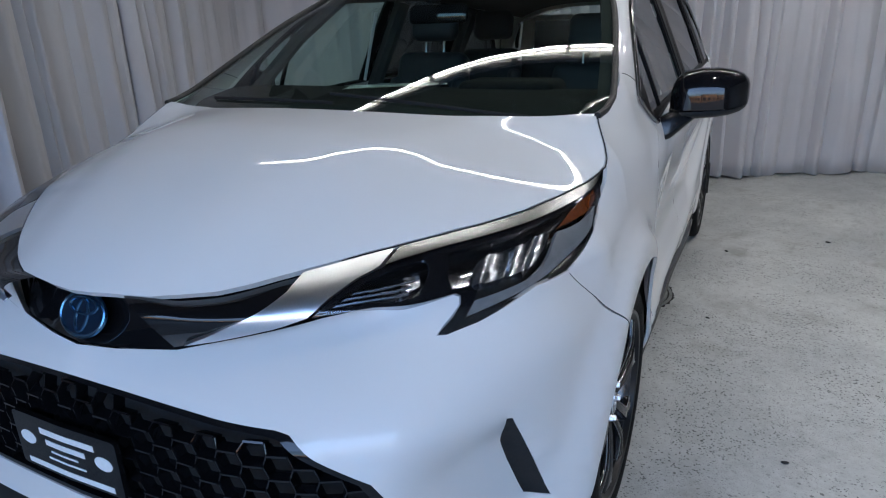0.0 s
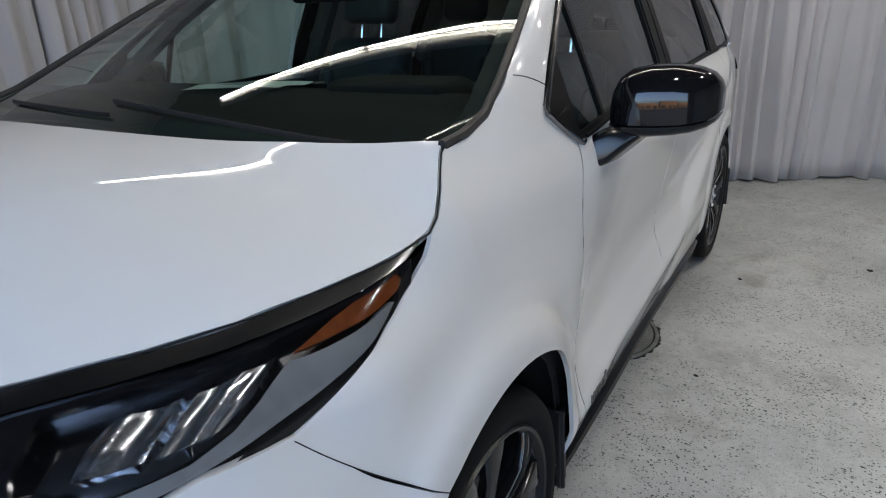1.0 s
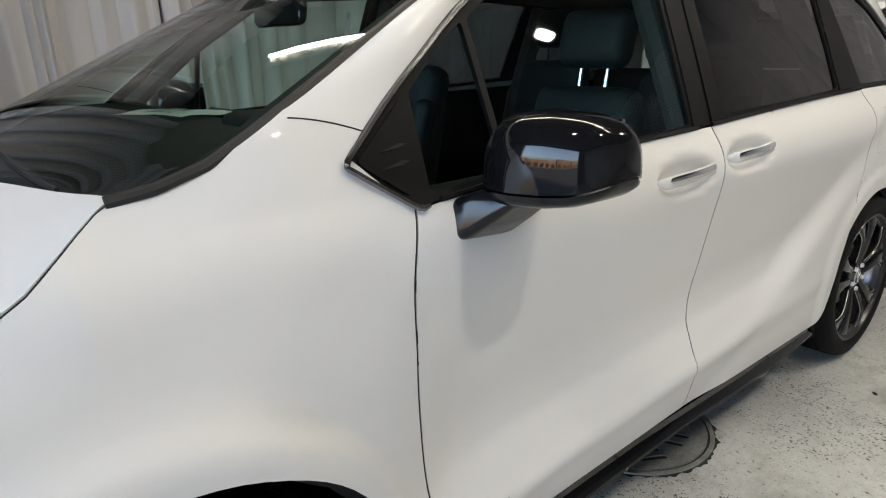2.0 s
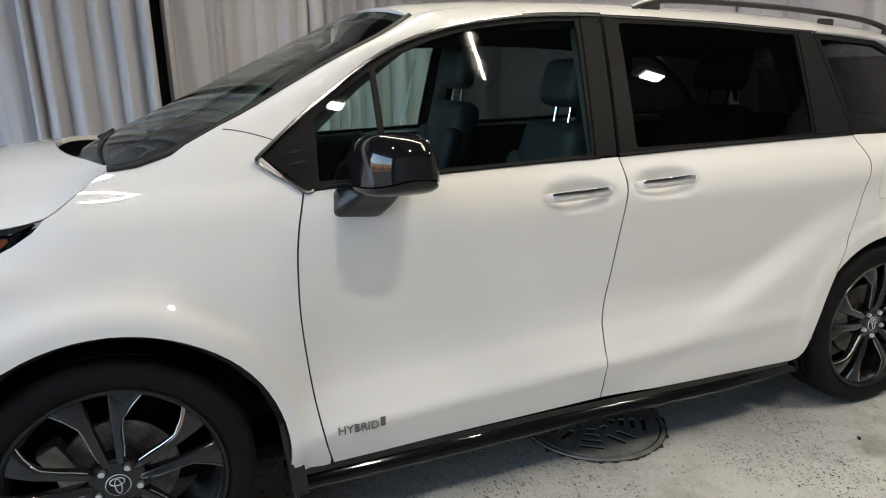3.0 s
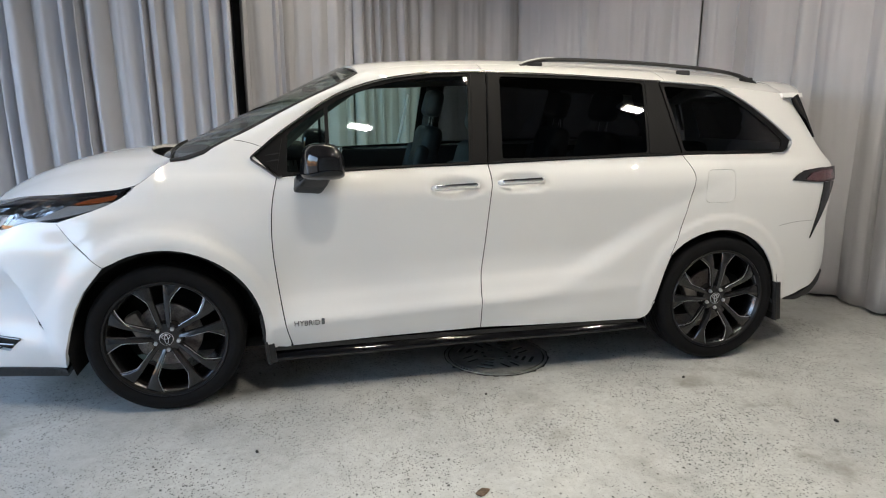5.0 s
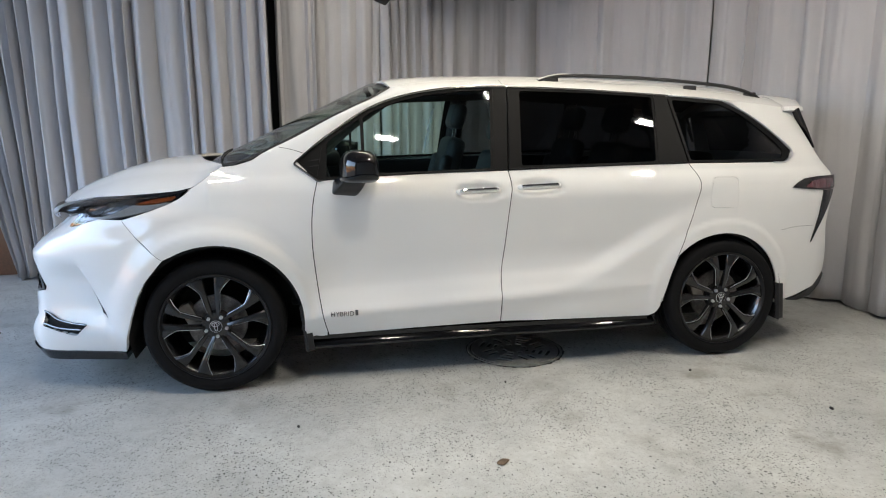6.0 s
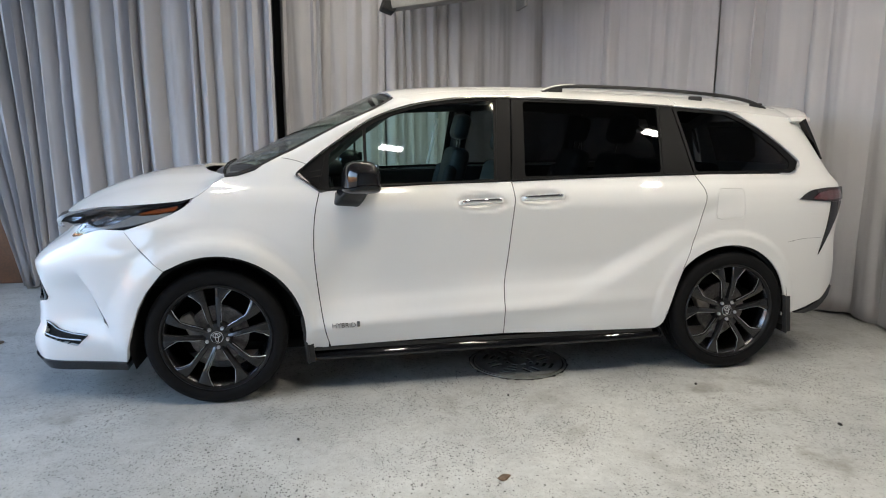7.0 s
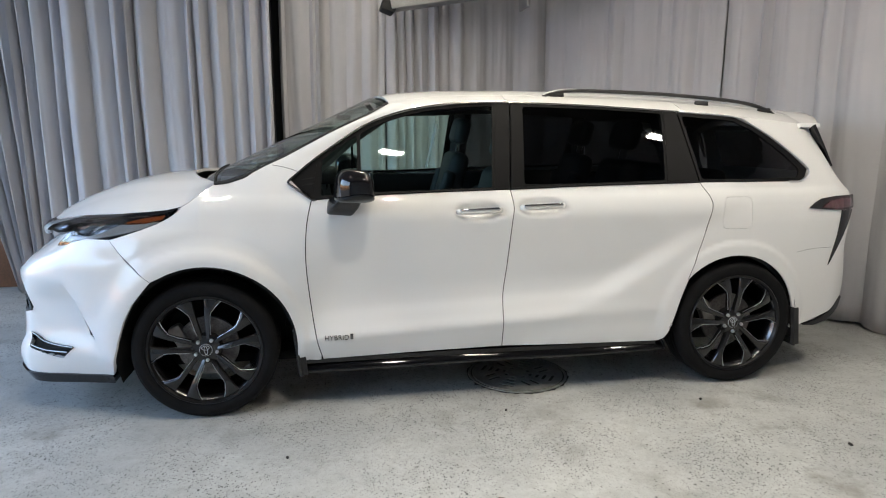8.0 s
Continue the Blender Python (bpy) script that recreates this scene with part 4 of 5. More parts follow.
# front end
lamp_bottom = [(.375, .948), (.391, .953), (.472, .970), (.518, .980), (.568, .988), (.621, .993), (.630, .988), (.632, .970), (.624, .946), (.604, .919), (.62, .918), (.671, .931), (.714, .948), (.76, .965), (.784, .972)]
bumper = ([(0, .884), (.075, .886), (.185, .896)] + lamp_bottom + [(.878, .969)] + [(.905, .93), (.945, .862), (.978, .81), (1.007, .765)]
          + [(.985, .71), (.962, .65), (.94, .564), (.92, .45), (.912, .374), (.903, .30), (.892, .238), (.80, .232), (.70, .228), (.55, .232), (.3, .238), (0, .240)])
lower_grille = sym([(0, .834), (.14, .826), (.28, .817), (.40, .808), (.425, .802), (.555, .700), (.612, .590), (.605, .57), (.50, .545), (0, .540)])
def fog_line(v):
    return .776 + (.72 - v) * .25


def fog_half(v):
    return .004 + .014 * ease(.735, .60, v) if v > .60 else .018


fog = [(fog_line(v) - fog_half(v), v) for v in (.46, .52, .58, .64, .69, .725)] + [(fog_line(v) + .35 * fog_half(v), v) for v in (.725, .69, .64, .58, .52, .44)]
wing = rounded([(.600, .452), (.640, .440), (.674, .418), (.735, .402), (.789, .398), (.758, .325), (.716, .340), (.665, .358), (.610, .372)], .012)
intake = sym([(0, .455), (.40, .455), (.52, .43), (.50, .335), (0, .325)])


def fog_step(u, v):
    k, h = fog_line(v), fog_half(v)
    return .052 * ease(.52, k - h, abs(u)) * (1 - ease(k - h, k + h, abs(u))) * ease(.34, .50, v) * (1 - ease(.62, .76, v))


bumper_ob = panel("front_bumper", nose_all, sym(bumper), M_paint, van, cell=.022, depth=.02,
                  dent=fog_step, holes=[lower_grille, fog, [(-u, v) for u, v in fog], wing, [(-u, v) for u, v in wing], intake])
panel("grille_backing", nose_all, sym([(0, .848), (.44, .82), (.63, .58), (.5, .53), (0, .53)]), M_dark, bumper_ob, cell=.06, depth=0, off=.07)
panel("intake_backing", nose_all, sym([(0, .47), (.53, .45), (.52, .32), (0, .31)]), M_dark, bumper_ob, cell=.06, depth=0, off=.06)
rim_in = [(u * .965, .69 + (v - .69) * .93) for u, v in lower_grille]
panel("grille_surround", nose_all, lower_grille, M_black, bumper_ob, holes=[rim_in], cell=.03, depth=.05, off=.004)
for sg in (1, -1):
    panel("fog_pocket", nose_all, [(sg * u, v) for u, v in fog], M_dark, bumper_ob, cell=.006, depth=0, off=.003, dent=fog_step)
    panel("corner_winglet", nose_all, [(sg * u, v) for u, v in wing], M_dark, bumper_ob, cell=.02, depth=-.024, off=.026)
    for nm, line, r_ in (("winglet_trim", ((.602, .453), (.640, .441), (.674, .419), (.735, .403), (.786, .398)), .0045), ("winglet_blade", ((.618, .388), (.69, .369), (.73, .366), (.772, .367)), .006)):
        tube(nm, [nose_all(sg * u, v) for u, v in spline(line, 5)], r_, M_darkchrome, bumper_ob, n=8)
lip = [(0, .245), (.3, .243), (.55, .238), (.70, .234), (.80, .238), (.896, .245), (.889, .197), (.80, .190), (.70, .185), (.5, .19), (0, .195)]
panel("chin_lip", nose_all, sym(lip), M_black, van, cell=.03, depth=.06, off=-.010)

# lattice of the lower grille: rows of flattened hexagons
lat = bmesh.new()


def bar(bm, a, b, w, d0, d1):
    pa, pb = Vector(nose_all(*a)), Vector(nose_all(*b))
    na, nb = surface_normal(nose_all, *a, OUT[nose_all]), surface_normal(nose_all, *b, OUT[nose_all])
    t = (pb - pa).normalized()
    row = []
    for p, n in ((pa, na), (pb, nb)):
        s = t.cross(n).normalized() * w
        row.append([bm.verts.new(q) for q in (p - n * d0 - s * .35, p - n * d0 + s * .35, p - n * d1 + s, p - n * d1 - s)])
    for j in range(4):
        bm.faces.new((row[0][j], row[0][(j + 1) % 4], row[1][(j + 1) % 4], row[1][j]))
    bm.faces.new(row[0][::-1])
    bm.faces.new(row[1])


STEP_S, STEP_Z = .082, .033
grille_np = rim_in
nodes = {}
for i in range(-13, 14):
    for j in range(15):
        s = (i + .5 * (j % 2)) * STEP_S
        z = .546 + j * STEP_Z * .82
        nodes[i, j] = (s, z)
ok = {k: bool(inside(np.array([p]), grille_np)[0]) for k, p in nodes.items()}
for (i, j), (s, z) in nodes.items():
    if not ok[i, j]:
        continue
    ends = [(s - STEP_S * .20, z), (s + STEP_S * .20, z)]
    bar(lat, ends[0], ends[1], .006, .010, .036)
    up = [(i - 1 + (j % 2), j + 1), (i + (j % 2), j + 1)]
    for k, e in zip(up, ends):
        if ok.get(k):
            q = nodes[k]
            bar(lat, e, (q[0] + (STEP_S * .20 if k == up[0] else -STEP_S * .20), q[1]), .004, .014, .040)
bmesh.ops.recalc_face_normals(lat, faces=lat.faces[:])
part("grille_lattice", lat, M_black, bumper_ob, "gloss black lattice grille", smooth=False)

# upper band, emblem, chrome wings, head lamps
band = [(0, 1.005), (.155, 1.002), (.333, 1.030), (.292, .963), (.185, .898), (.075, .890), (0, .888)]
band_ob = panel("upper_grille_band", nose_all, sym(band), M_black, van, cell=.03, depth=.02, off=.010)
em_c, em_n = Vector(nose_all(0, .937)), surface_normal(nose_all, 0, .937, OUT[nose_all])
em_m = Matrix.Translation(em_c + em_n * .012) @ em_n.to_track_quat('Z', 'Y').to_matrix().to_4x4()


def oval(rx, ry, n=40):
    return [(rx * math.cos(2 * math.pi * k / n), ry * math.sin(2 * math.pi * k / n), 0) for k in range(n)]


def disc(rx, ry, h, m):
    bm = sweep([(0, 0, -h), (0, 0, h)], [(rx * math.cos(2 * math.pi * k / 40), ry * math.sin(2 * math.pi * k / 40)) for k in range(40)], up=(0, 1, 0))
    return placed(bm, m)


def badge(parent, m, rx, ry, back, ring_mat):
    """Plain oval mark: a disc, an outer ring and two crossed inner ovals."""
    d = part("emblem_disc", disc(rx, ry, .003, m), back, parent)
    t = max(rx, ry) * .075
    part("emblem_ring", placed(sweep(oval(rx, ry), circle(t, 8), True), m), ring_mat, d)
    part("emblem_oval", placed(sweep([(x, y + ry * .38, .003) for x, y, _ in oval(rx * .62, ry * .38)], circle(t * .7, 6), True), m), ring_mat, d)
    part("emblem_oval", placed(sweep([(x, y - ry * .08, .003) for x, y, _ in oval(rx * .27, ry * .72)], circle(t * .7, 6), True), m), ring_mat, d)
    return d


badge(band_ob, em_m, .068, .048, M_blue, M_bluechrome)
OUT[lamp_face] = lambda u, v: Vector((-.7, -.5, .5))
lens_out = ([(.284, .655), (.361, .435), (.434, .270), (.491, .192), (.571, .164), (.667, .166), (.771, .178), (.84, .198), (.90, .226), (.955, .235), (.972, .30), (.972, .8)]
            + [(.955, 1.02), (.92, 1.03), (.86, 1.03), (.78, 1.02), (.70, 1.0), (.62, 1.0), (.56, .99), (.508, .985), (.490, .975), (.534, .857), (.558, .77), (.566, .69), (.560, .655), (.513, .645), (.464, .632), (.41, .625), (.308, .64)])
guide_out = [(.545, .905), (.575, .905), (.632, .885), (.693, .872), (.744, .86), (.795, .85), (.852, .85), (.90, .86), (.93, .85), (.945, .79),
             (.938, .72), (.92, .64), (.87, .56), (.836, .50), (.812, .45), (.80, .52), (.78, .63), (.755, .72), (.709, .785), (.654, .785), (.6, .785), (.581, .79)]
fore_room = [(.325, .585), (.375, .450), (.442, .305), (.495, .235), (.556, .215), (.552, .33), (.532, .45), (.506, .565), (.462, .578), (.41, .572)]
main_room = [(.596, .222), (.667, .215), (.771, .228), (.84, .248), (.90, .272), (.945, .30), (.956, .50), (.946, .84), (.925, .915), (.86, .922), (.78, .915),
             (.70, .91), (.62, .915), (.548, .925), (.580, .80), (.598, .70), (.590, .63), (.562, .60), (.566, .50), (.583, .36)]
cells = ([(.652, .300), (.712, .298), (.672, .640), (.606, .600), (.628, .42)], [(.724, .302), (.805, .322), (.776, .560), (.742, .665), (.684, .645)], [(.510, .285), (.542, .262), (.530, .40), (.488, .47)])
for flip in SIDES:
    panel("wing_backing", lamp_face, [(.0, .0), (.12, .0), (.25, .0), (.40, .0), (.42, .2), (.32, .5), (.2, .78), (.0, .95)], M_black, band_ob, cell=.03, depth=0, off=.012, flip=flip)
    panel("chrome_wing", lamp_face, [(.372, .01), (.41, .01), (.47, .01), (.528, .012), (.484, .180), (.434, .256), (.361, .420), (.281, .635), (.2, .735), (.111, .81), (.03, .88), (.131, .64), (.21, .463), (.31, .225)], M_brushed, van, cell=.016, depth=.02, off=.002, flip=flip, label="satin chrome grille wing")
    lamp = panel("headlight", lamp_face, [(.536, .015), (.62, .012), (.72, .012), (.82, .012), (.92, .015), (.978, .02), (.985, .12), (.96, .215), (.90, .212), (.84, .186), (.771, .166), (.717, .150), (.667, .154), (.571, .152), (.523, .160), (.493, .178)], M_smoked, van, cell=.016, depth=.02, off=.002, flip=flip, label="clear headlight with amber side marker")
    panel("lens", lamp_face, lens_out, M_lens, lamp, cell=.03, depth=0, off=.003, flip=flip)
    panel("housing", lamp_face, lens_out, M_darkchrome, lamp, cell=.03, depth=-.045, off=.048, flip=flip)
    for cell_ in cells:
        panel("reflector", lamp_face, rounded(cell_, .008), M_reflector, lamp, cell=.006, depth=.02, off=.024, flip=flip, dent=lambda u, v: .009 * abs(math.sin(u * 62 + v * 9)) + .004 * v * math.sin(u * 37) + .001 * abs(math.sin(v * 19)))
    panel("bezel", lamp_face, lens_out, M_black, lamp, holes=[fore_room, main_room], cell=.03, depth=.012, off=.006, flip=flip, label="gloss black lamp bezel")
    for k in range(3):
        rib = [Vector(lamp_face(.345 + .012 * k + d, .545 - .055 * k - .12 * d)) + Vector((.016, .012, -.010)) for d in (0, .04, .08, .12, .15)]
        tube("divider_rib", [(q.x, -q.y if flip else q.y, q.z) for q in rib], .003, M_reflector, lamp, n=6)
    panel("light_guide", lamp_face, guide_out, M_drl, lamp, cell=.016, depth=.012, off=.010, flip=flip, label="grey light guide")
    panel("amber_marker", lamp_face, [(.818, .405), (.86, .30), (.89, .262), (.94, .27), (.965, .37), (.95, .66), (.92, .580), (.87, .480)], M_amber, lamp, cell=.02, depth=.012, off=.010, flip=flip, label="amber side marker")

# dealer plate in the grille
pl = panel("front_plate", nose_all, rounded([(-.125, .728), (.125, .728), (.125, .590), (-.125, .590)], .01), M_black, bumper_ob, cell=.04, depth=.012, off=-.012, label="black plate with white print")
for s0, s1, z0, z1 in ((-.055, .075, .705, .690), (-.045, .05, .678, .664), (-.035, .03, .652, .647), (-.045, .045, .634, .629), (-.105, .105, .612, .598)):
    panel("print_bar", nose_all, [(s0, z0), (s1, z0), (s1, z1), (s0, z1)], M_white, pl, cell=.03, depth=.001, off=-.0135)
for s0 in (-.092, .092):
    panel("print_oval", nose_all, [(s0 + .020 * math.cos(k * .393), .667 + .017 * math.sin(k * .393)) for k in range(16)], M_white, pl, cell=.01, depth=.001, off=-.0135)

# wipers
for y0, y1 in ((-.62, .02), (-.02, .55)):
    pts = []
    for k in range(9):
        a = (y0 + (y1 - y0) * k / 8) / .80
        p = Vector(screen(.03 + .05 * (k / 8) ** 1.5, a))
        pts.append(p + Vector((-.4, 0, .9)) * .005)
    w = tube("wiper", pts, .004, M_dark, van, "black wiper", 6, ry=.006)

# roof rails
for flip in SIDES:
    sg = 1 if flip else -1
    def rail(x, lift):
        p = shell(x, .80)
        return (x, sg * abs(p[1]), p[2] + lift)
    pts = spline([rail(1.93, -.004), rail(1.99, .018), rail(2.08, .034), rail(2.3, .042), rail(2.7, .046), rail(3.1, .044), rail(3.3, .034), rail(3.42, .012), rail(3.47, -.006)], 5)
    r = tube("roof_rail", pts, .016, M_trim, van, "dark grey roof rail with bright front foot", 10, ry=.011)
    tube("rail_foot", spline([rail(1.915, -.006), rail(1.97, .020), rail(2.06, .041), rail(2.15, .047)], 4), .017, M_case, r, "bright front foot", 8, ry=.006, scale=lambda t: .35 + .65 * math.sin(t * 3.14) ** .5 if 0 < t < 1 else .3)
    for x in (2.02, 2.95, 3.40):
        q = rail(x, .004)
        part("rail_post", block(.09, .018, .04, .008, Matrix.Translation(q)), M_trim, r)

# tail
tailgate = [(-.72, .62), (-.74, .9), (-.74, 1.12), (-.70, 1.25), (-.66, 1.40), (-.62, 1.56), (.62, 1.56), (.66, 1.40), (.70, 1.25), (.74, 1.12), (.74, .9), (.72, .62)]
rear_hole = [(-.60, 1.24), (-.54, 1.52), (.54, 1.52), (.60, 1.24)]
gate = panel("tailgate", rear, tailgate, M_paint, van, holes=[rear_hole], cell=.05)
panel("rear_glass", rear, rear_hole, M_privacy, gate, cell=.08, off=.006, depth=.004)
panel("rear_bumper", rear, [(-.76, .61), (.76, .61), (.74, .46), (.66, .40), (-.66, .40), (-.74, .46)], M_paint, van, cell=.05)
panel("rear_diffuser", rear, [(-.72, .455), (.72, .455), (.60, .33), (-.60, .33)], M_trim, van, cell=.05, off=-.004, depth=.06)
for sg in (1, -1):
    part("spoiler_side", sweep(spline([(3.56, sg * .668, 1.553), (3.64, sg * .660, 1.556), (3.715, sg * .645, 1.552)], 4), [(-.02, .012), (.02, .014), (.03, -.012), (-.02, -.032)]), M_paint, van)
    part("window_wing", sweep([(3.655, sg * .665, 1.548), (3.72, sg * .69, 1.43), (3.785, sg * .715, 1.30)], [(-.035, -.012), (.035, -.012), (.035, .012), (-.035, .012)], up=(1, 0, 0), scale=lambda t: 1 - .6 * t), M_black, van)
sp = bmesh.new()
rows = []
for k in range(13):
    y = -.66 + 1.32 * k / 12
    x1 = 3.98 - .62 * y * y
    z0 = shell(3.60, y / Y(3.6, edge_z(3.6)))[2]
    rows.append([sp.verts.new(v) for v in ((3.60, y, z0), (x1 - .05, y, z0 - .02), (x1, y, z0 - .035), (x1 - .02, y, z0 - .06), (3.62, y, z0 - .06))])
for a, b in zip(rows, rows[1:]):
    for j in range(5):
        sp.faces.new((a[j], a[(j + 1) % 5], b[(j + 1) % 5], b[j]))
sp.faces.new(rows[0][::-1])
sp.faces.new(rows[-1])
bmesh.ops.recalc_face_normals(sp, faces=sp.faces[:])
part("rear_spoiler", sp, M_paint, van)
tail_poly = [(3.500, 1.064), (3.55, 1.097), (3.60, 1.118), (3.72, 1.128), (3.905, 1.128), (3.905, 1.05), (3.85, 1.040), (3.74, 1.043), (3.62, 1.052)]
spear = [(3.77, 1.040), (3.895, 1.040), (3.855, .97), (3.78, .85), (3.692, .704), (3.745, .88)]
for k, flip in enumerate(SIDES):
    tl = panel("tail_light", side, tail_poly, M_black, van, cell=.02, depth=.02, off=-.008, flip=flip, label="smoked red tail light with black spear")
    panel("red_lens", side, [(3.60, 1.065), (3.66, 1.100), (3.75, 1.112), (3.86, 1.110), (3.885, 1.06), (3.80, 1.055), (3.70, 1.055)], M_red, tl, cell=.02, depth=.004, off=-.012, flip=flip)
    panel("spear", side, spear, M_black, tl, cell=.02, depth=.015, off=-.006, flip=flip)
    tube("bumper_seam", [(x, (side(x, z)[1] + .0012) * (-1 if flip else 1), z) for x, z in spline([(3.44, .80), (3.55, .815), (3.70, .815)], 4)], .002, M_dark, quarters[k], n=4)
    panel("lower_corner", side, [(3.55, .330), (3.66, .350), (3.76, .395), (3.862, .486), (3.885, .470), (3.85, .410), (3.75, .340), (3.64, .318)], M_trim, van, cell=.03, depth=.02, off=-.003, flip=flip)
    # mud flaps
    sg = 1 if flip else -1
    for x, z0, z1 in ((.475, .195, .47), (3.452, .215, .46)):
        part("mud_flap", block(.012, .20, z1 - z0, .004, Matrix.Translation((x, sg * .865, (z0 + z1) / 2)) @ Euler((0, radians(-6), 0)).to_matrix().to_4x4()), M_trim, van, "black mud flap")
        part("flap_edge", block(.05, .012, (z1 - z0) * .96, .004, Matrix.Translation((x + .012, sg * .950, (z0 + z1) / 2)) @ Euler((0, radians(-6), 0)).to_matrix().to_4x4()), M_trim, van)

# inner body: closes the gaps behind the panels
inner = [(-.40, .25), (-.40, .95), (-.1, 1.10), (.15, 1.17), (.50, 1.16), (1.6, 1.18), (3.4, 1.20), (3.75, 1.10), (3.75, .45)]
for flip in SIDES:
    panel("inner_side", side, inner, M_dark, van, cell=.09, depth=0, off=.045, flip=flip, holes=[arch(.02, .378, .44, 0, 352, 24), arch(3.03, .38, .405, 0, 352, 24)])
    sg = 1 if flip else -1
    for cx, r in ((.02, .478), (3.03, .440)):
        bm = bmesh.new()
        prev = None
        for k in range(25):
            a = radians(-20 + 220 * k / 24)
            row = [bm.verts.new((cx + r * math.cos(a), sg * y, .375 + r * math.sin(a))) for y in (.942, .60)]
            if prev:
                bm.faces.new((prev[0], prev[1], row[1], row[0]))
            prev = row
        c = [bm.verts.new((cx + r * math.cos(radians(-20 + 220 * k / 24)), sg * .60, .375 + r * math.sin(radians(-20 + 220 * k / 24)))) for k in range(25)]
        bm.faces.new(c)
        part("wheel_well", bm, M_liner, van, "black wheel well liner")
part("underbody", block(4.2, 1.5, .06, .02, Matrix.Translation((1.43, 0, .25))), M_liner, van)
part("cabin_floor", block(3.2, 1.6, .04, .01, Matrix.Translation((2.0, 0, .45))), M_dash, van)
part("engine_cover", block(.8, 1.3, .3, .03, Matrix.Translation((-.35, 0, .75))), M_liner, van)


# wheels
def wheel_set():
    w = group_of("wheel", "", "")
    R = TYRE_R
    prof = [(.270, .105), (.290, .112), (.310, .121), (.335, .122), (.358, .115), (.370, .100), (.3755, .080)]
    for y in (.055, .015, -.025, -.065):
        prof += [(R, y + .012), (R - .007, y + .010), (R - .007, y + .003), (R, y + .001)]
    prof += [(.3755, -.080), (.370, -.100), (.359, -.115), (.347, -.121), (.343, -.1205), (.339, -.122), (.317, -.1212), (.300, -.113), (.285, -.104)]
    part("tyre", lathe(prof, 72), M_rubber, w, "black rubber tyre")
    lip = [(.285, -.104), (.297, -.112), (.293, -.118), (.285, -.115), (.278, -.100), (.275, -.094)]
    part("rim_lip", lathe(lip, 72), M_rimlip, w, "satin black rim lip")
    barrel = [(.278, -.098), (.275, -.096), (.262, -.060), (.246, .02), (.241, .10), (.270, .105)]
    part("rim", lathe(barrel, 72), M_barrel, w, "dark chrome alloy rim")
    for n in range(5):
        for side_ in (-1, 1):
            bm = bmesh.new()
            rows, crest = [], []
            # radius, slot edge and outer edge in degrees from the pair's middle, face height, depth
            for r, a_in, a_out, y, dep in ((.036, 3, 33, -.080, .046), (.060, 6.5, 27, -.088, .042), (.085, 7.0, 23, -.094, .038), (.115, 6.2, 20.2, -.100, .035), (.155, 6.2, 16.8, -.106, .032), (.190, 6.0, 15.6, -.1095, .030), (.204, 5.9, 15.8, -.1105, .028), (.245, 5.7, 20.6, -.109, .026), (.270, 5.6, 23.8, -.105, .025), (.286, 5.5, 25.6, -.101, .024)):
                r *= 1.012
                q = []
                for f, v in ((0, .014), (.10, .0015), (.55, .0), (.80, -.0035), (.97, .004), (1.0, .018), (.92, dep), (.08, dep)):
                    t = radians(90 + 72 * n + side_ * (a_in + (a_out - a_in) * f))
                    q.append(bm.verts.new((r * math.cos(t), y + v, r * math.sin(t))))
                rows.append(q)
                t = radians(90 + 72 * n + side_ * (a_in + (a_out - a_in) * .985))
                crest.append((r * math.cos(t), y + .0045, r * math.sin(t)))
            for a, b in zip(rows, rows[1:]):
                for j in range(8):
                    bm.faces.new((a[j], a[(j + 1) % 8], b[(j + 1) % 8], b[j]))
            bm.faces.new(rows[0][::-1])
            bm.faces.new(rows[-1])
            bmesh.ops.recalc_face_normals(bm, faces=bm.faces[:])
            bmesh.ops.bevel(bm, geom=[e for e in bm.edges if len(e.link_faces) == 2 and e.calc_face_angle(0) > .5], offset=.0018, segments=1, affect='EDGES')
            sp_ = part("spoke", bm, M_rim, w)
            # thin bright tube draws the glint along the spoke's bevelled edge
            tube("edge_glint", crest[2:], .0014, M_brushed, sp_, n=5)
    part("hub", lathe([(.0, -.090), (.034, -.092), (.046, -.090), (.075, -.083), (.080, -.06), (.08, -.03), (0, -.03)], 40), M_rim, w)
    cap_m = Matrix.Translation((0, -.094, 0)) @ Euler((radians(90), 0, 0)).to_matrix().to_4x4()
    badge(w, cap_m, .031, .031, M_black, M_brushed)
    for n in range(5):
        a = radians(90 + 36 + 72 * n)
        x, z = .057 * math.cos(a), .057 * math.sin(a)
        part("lug_socket", placed(lathe([(.017, -.089), (.014, -.092), (.012, -.08), (0, -.078)], 16), Matrix.Translation((x, 0, z))), M_dark, w)
        part("lug_nut", placed(lathe([(.0, -.102), (.0085, -.102), (.0105, -.098), (.0105, -.08)], 6), Matrix.Translation((x, 0, z))), M_brushed, w)
    part("brake_disc", lathe([(.07, .0), (.075, -.02), (.16, -.02), (.162, -.01), (.16, .0), (.07, .0)], 56), M_iron, w, "grey iron brake disc")
    part("caliper", placed(block(.07, .07, .16, .016), Matrix.Translation((-.135, -.005, .055)) @ Euler((0, radians(-22), 0)).to_matrix().to_4x4()), M_caliper, w, "cast metal brake caliper")
    part("valve", placed(lathe([(.004, -.10), (.004, -.07)], 8), Matrix.Translation((.02, 0, -.232))), M_black, w)
    return w


first = wheel_set()
first.parent = van
first.matrix_basis = pose(0, -.866, TYRE_R, 0, -5, 0)
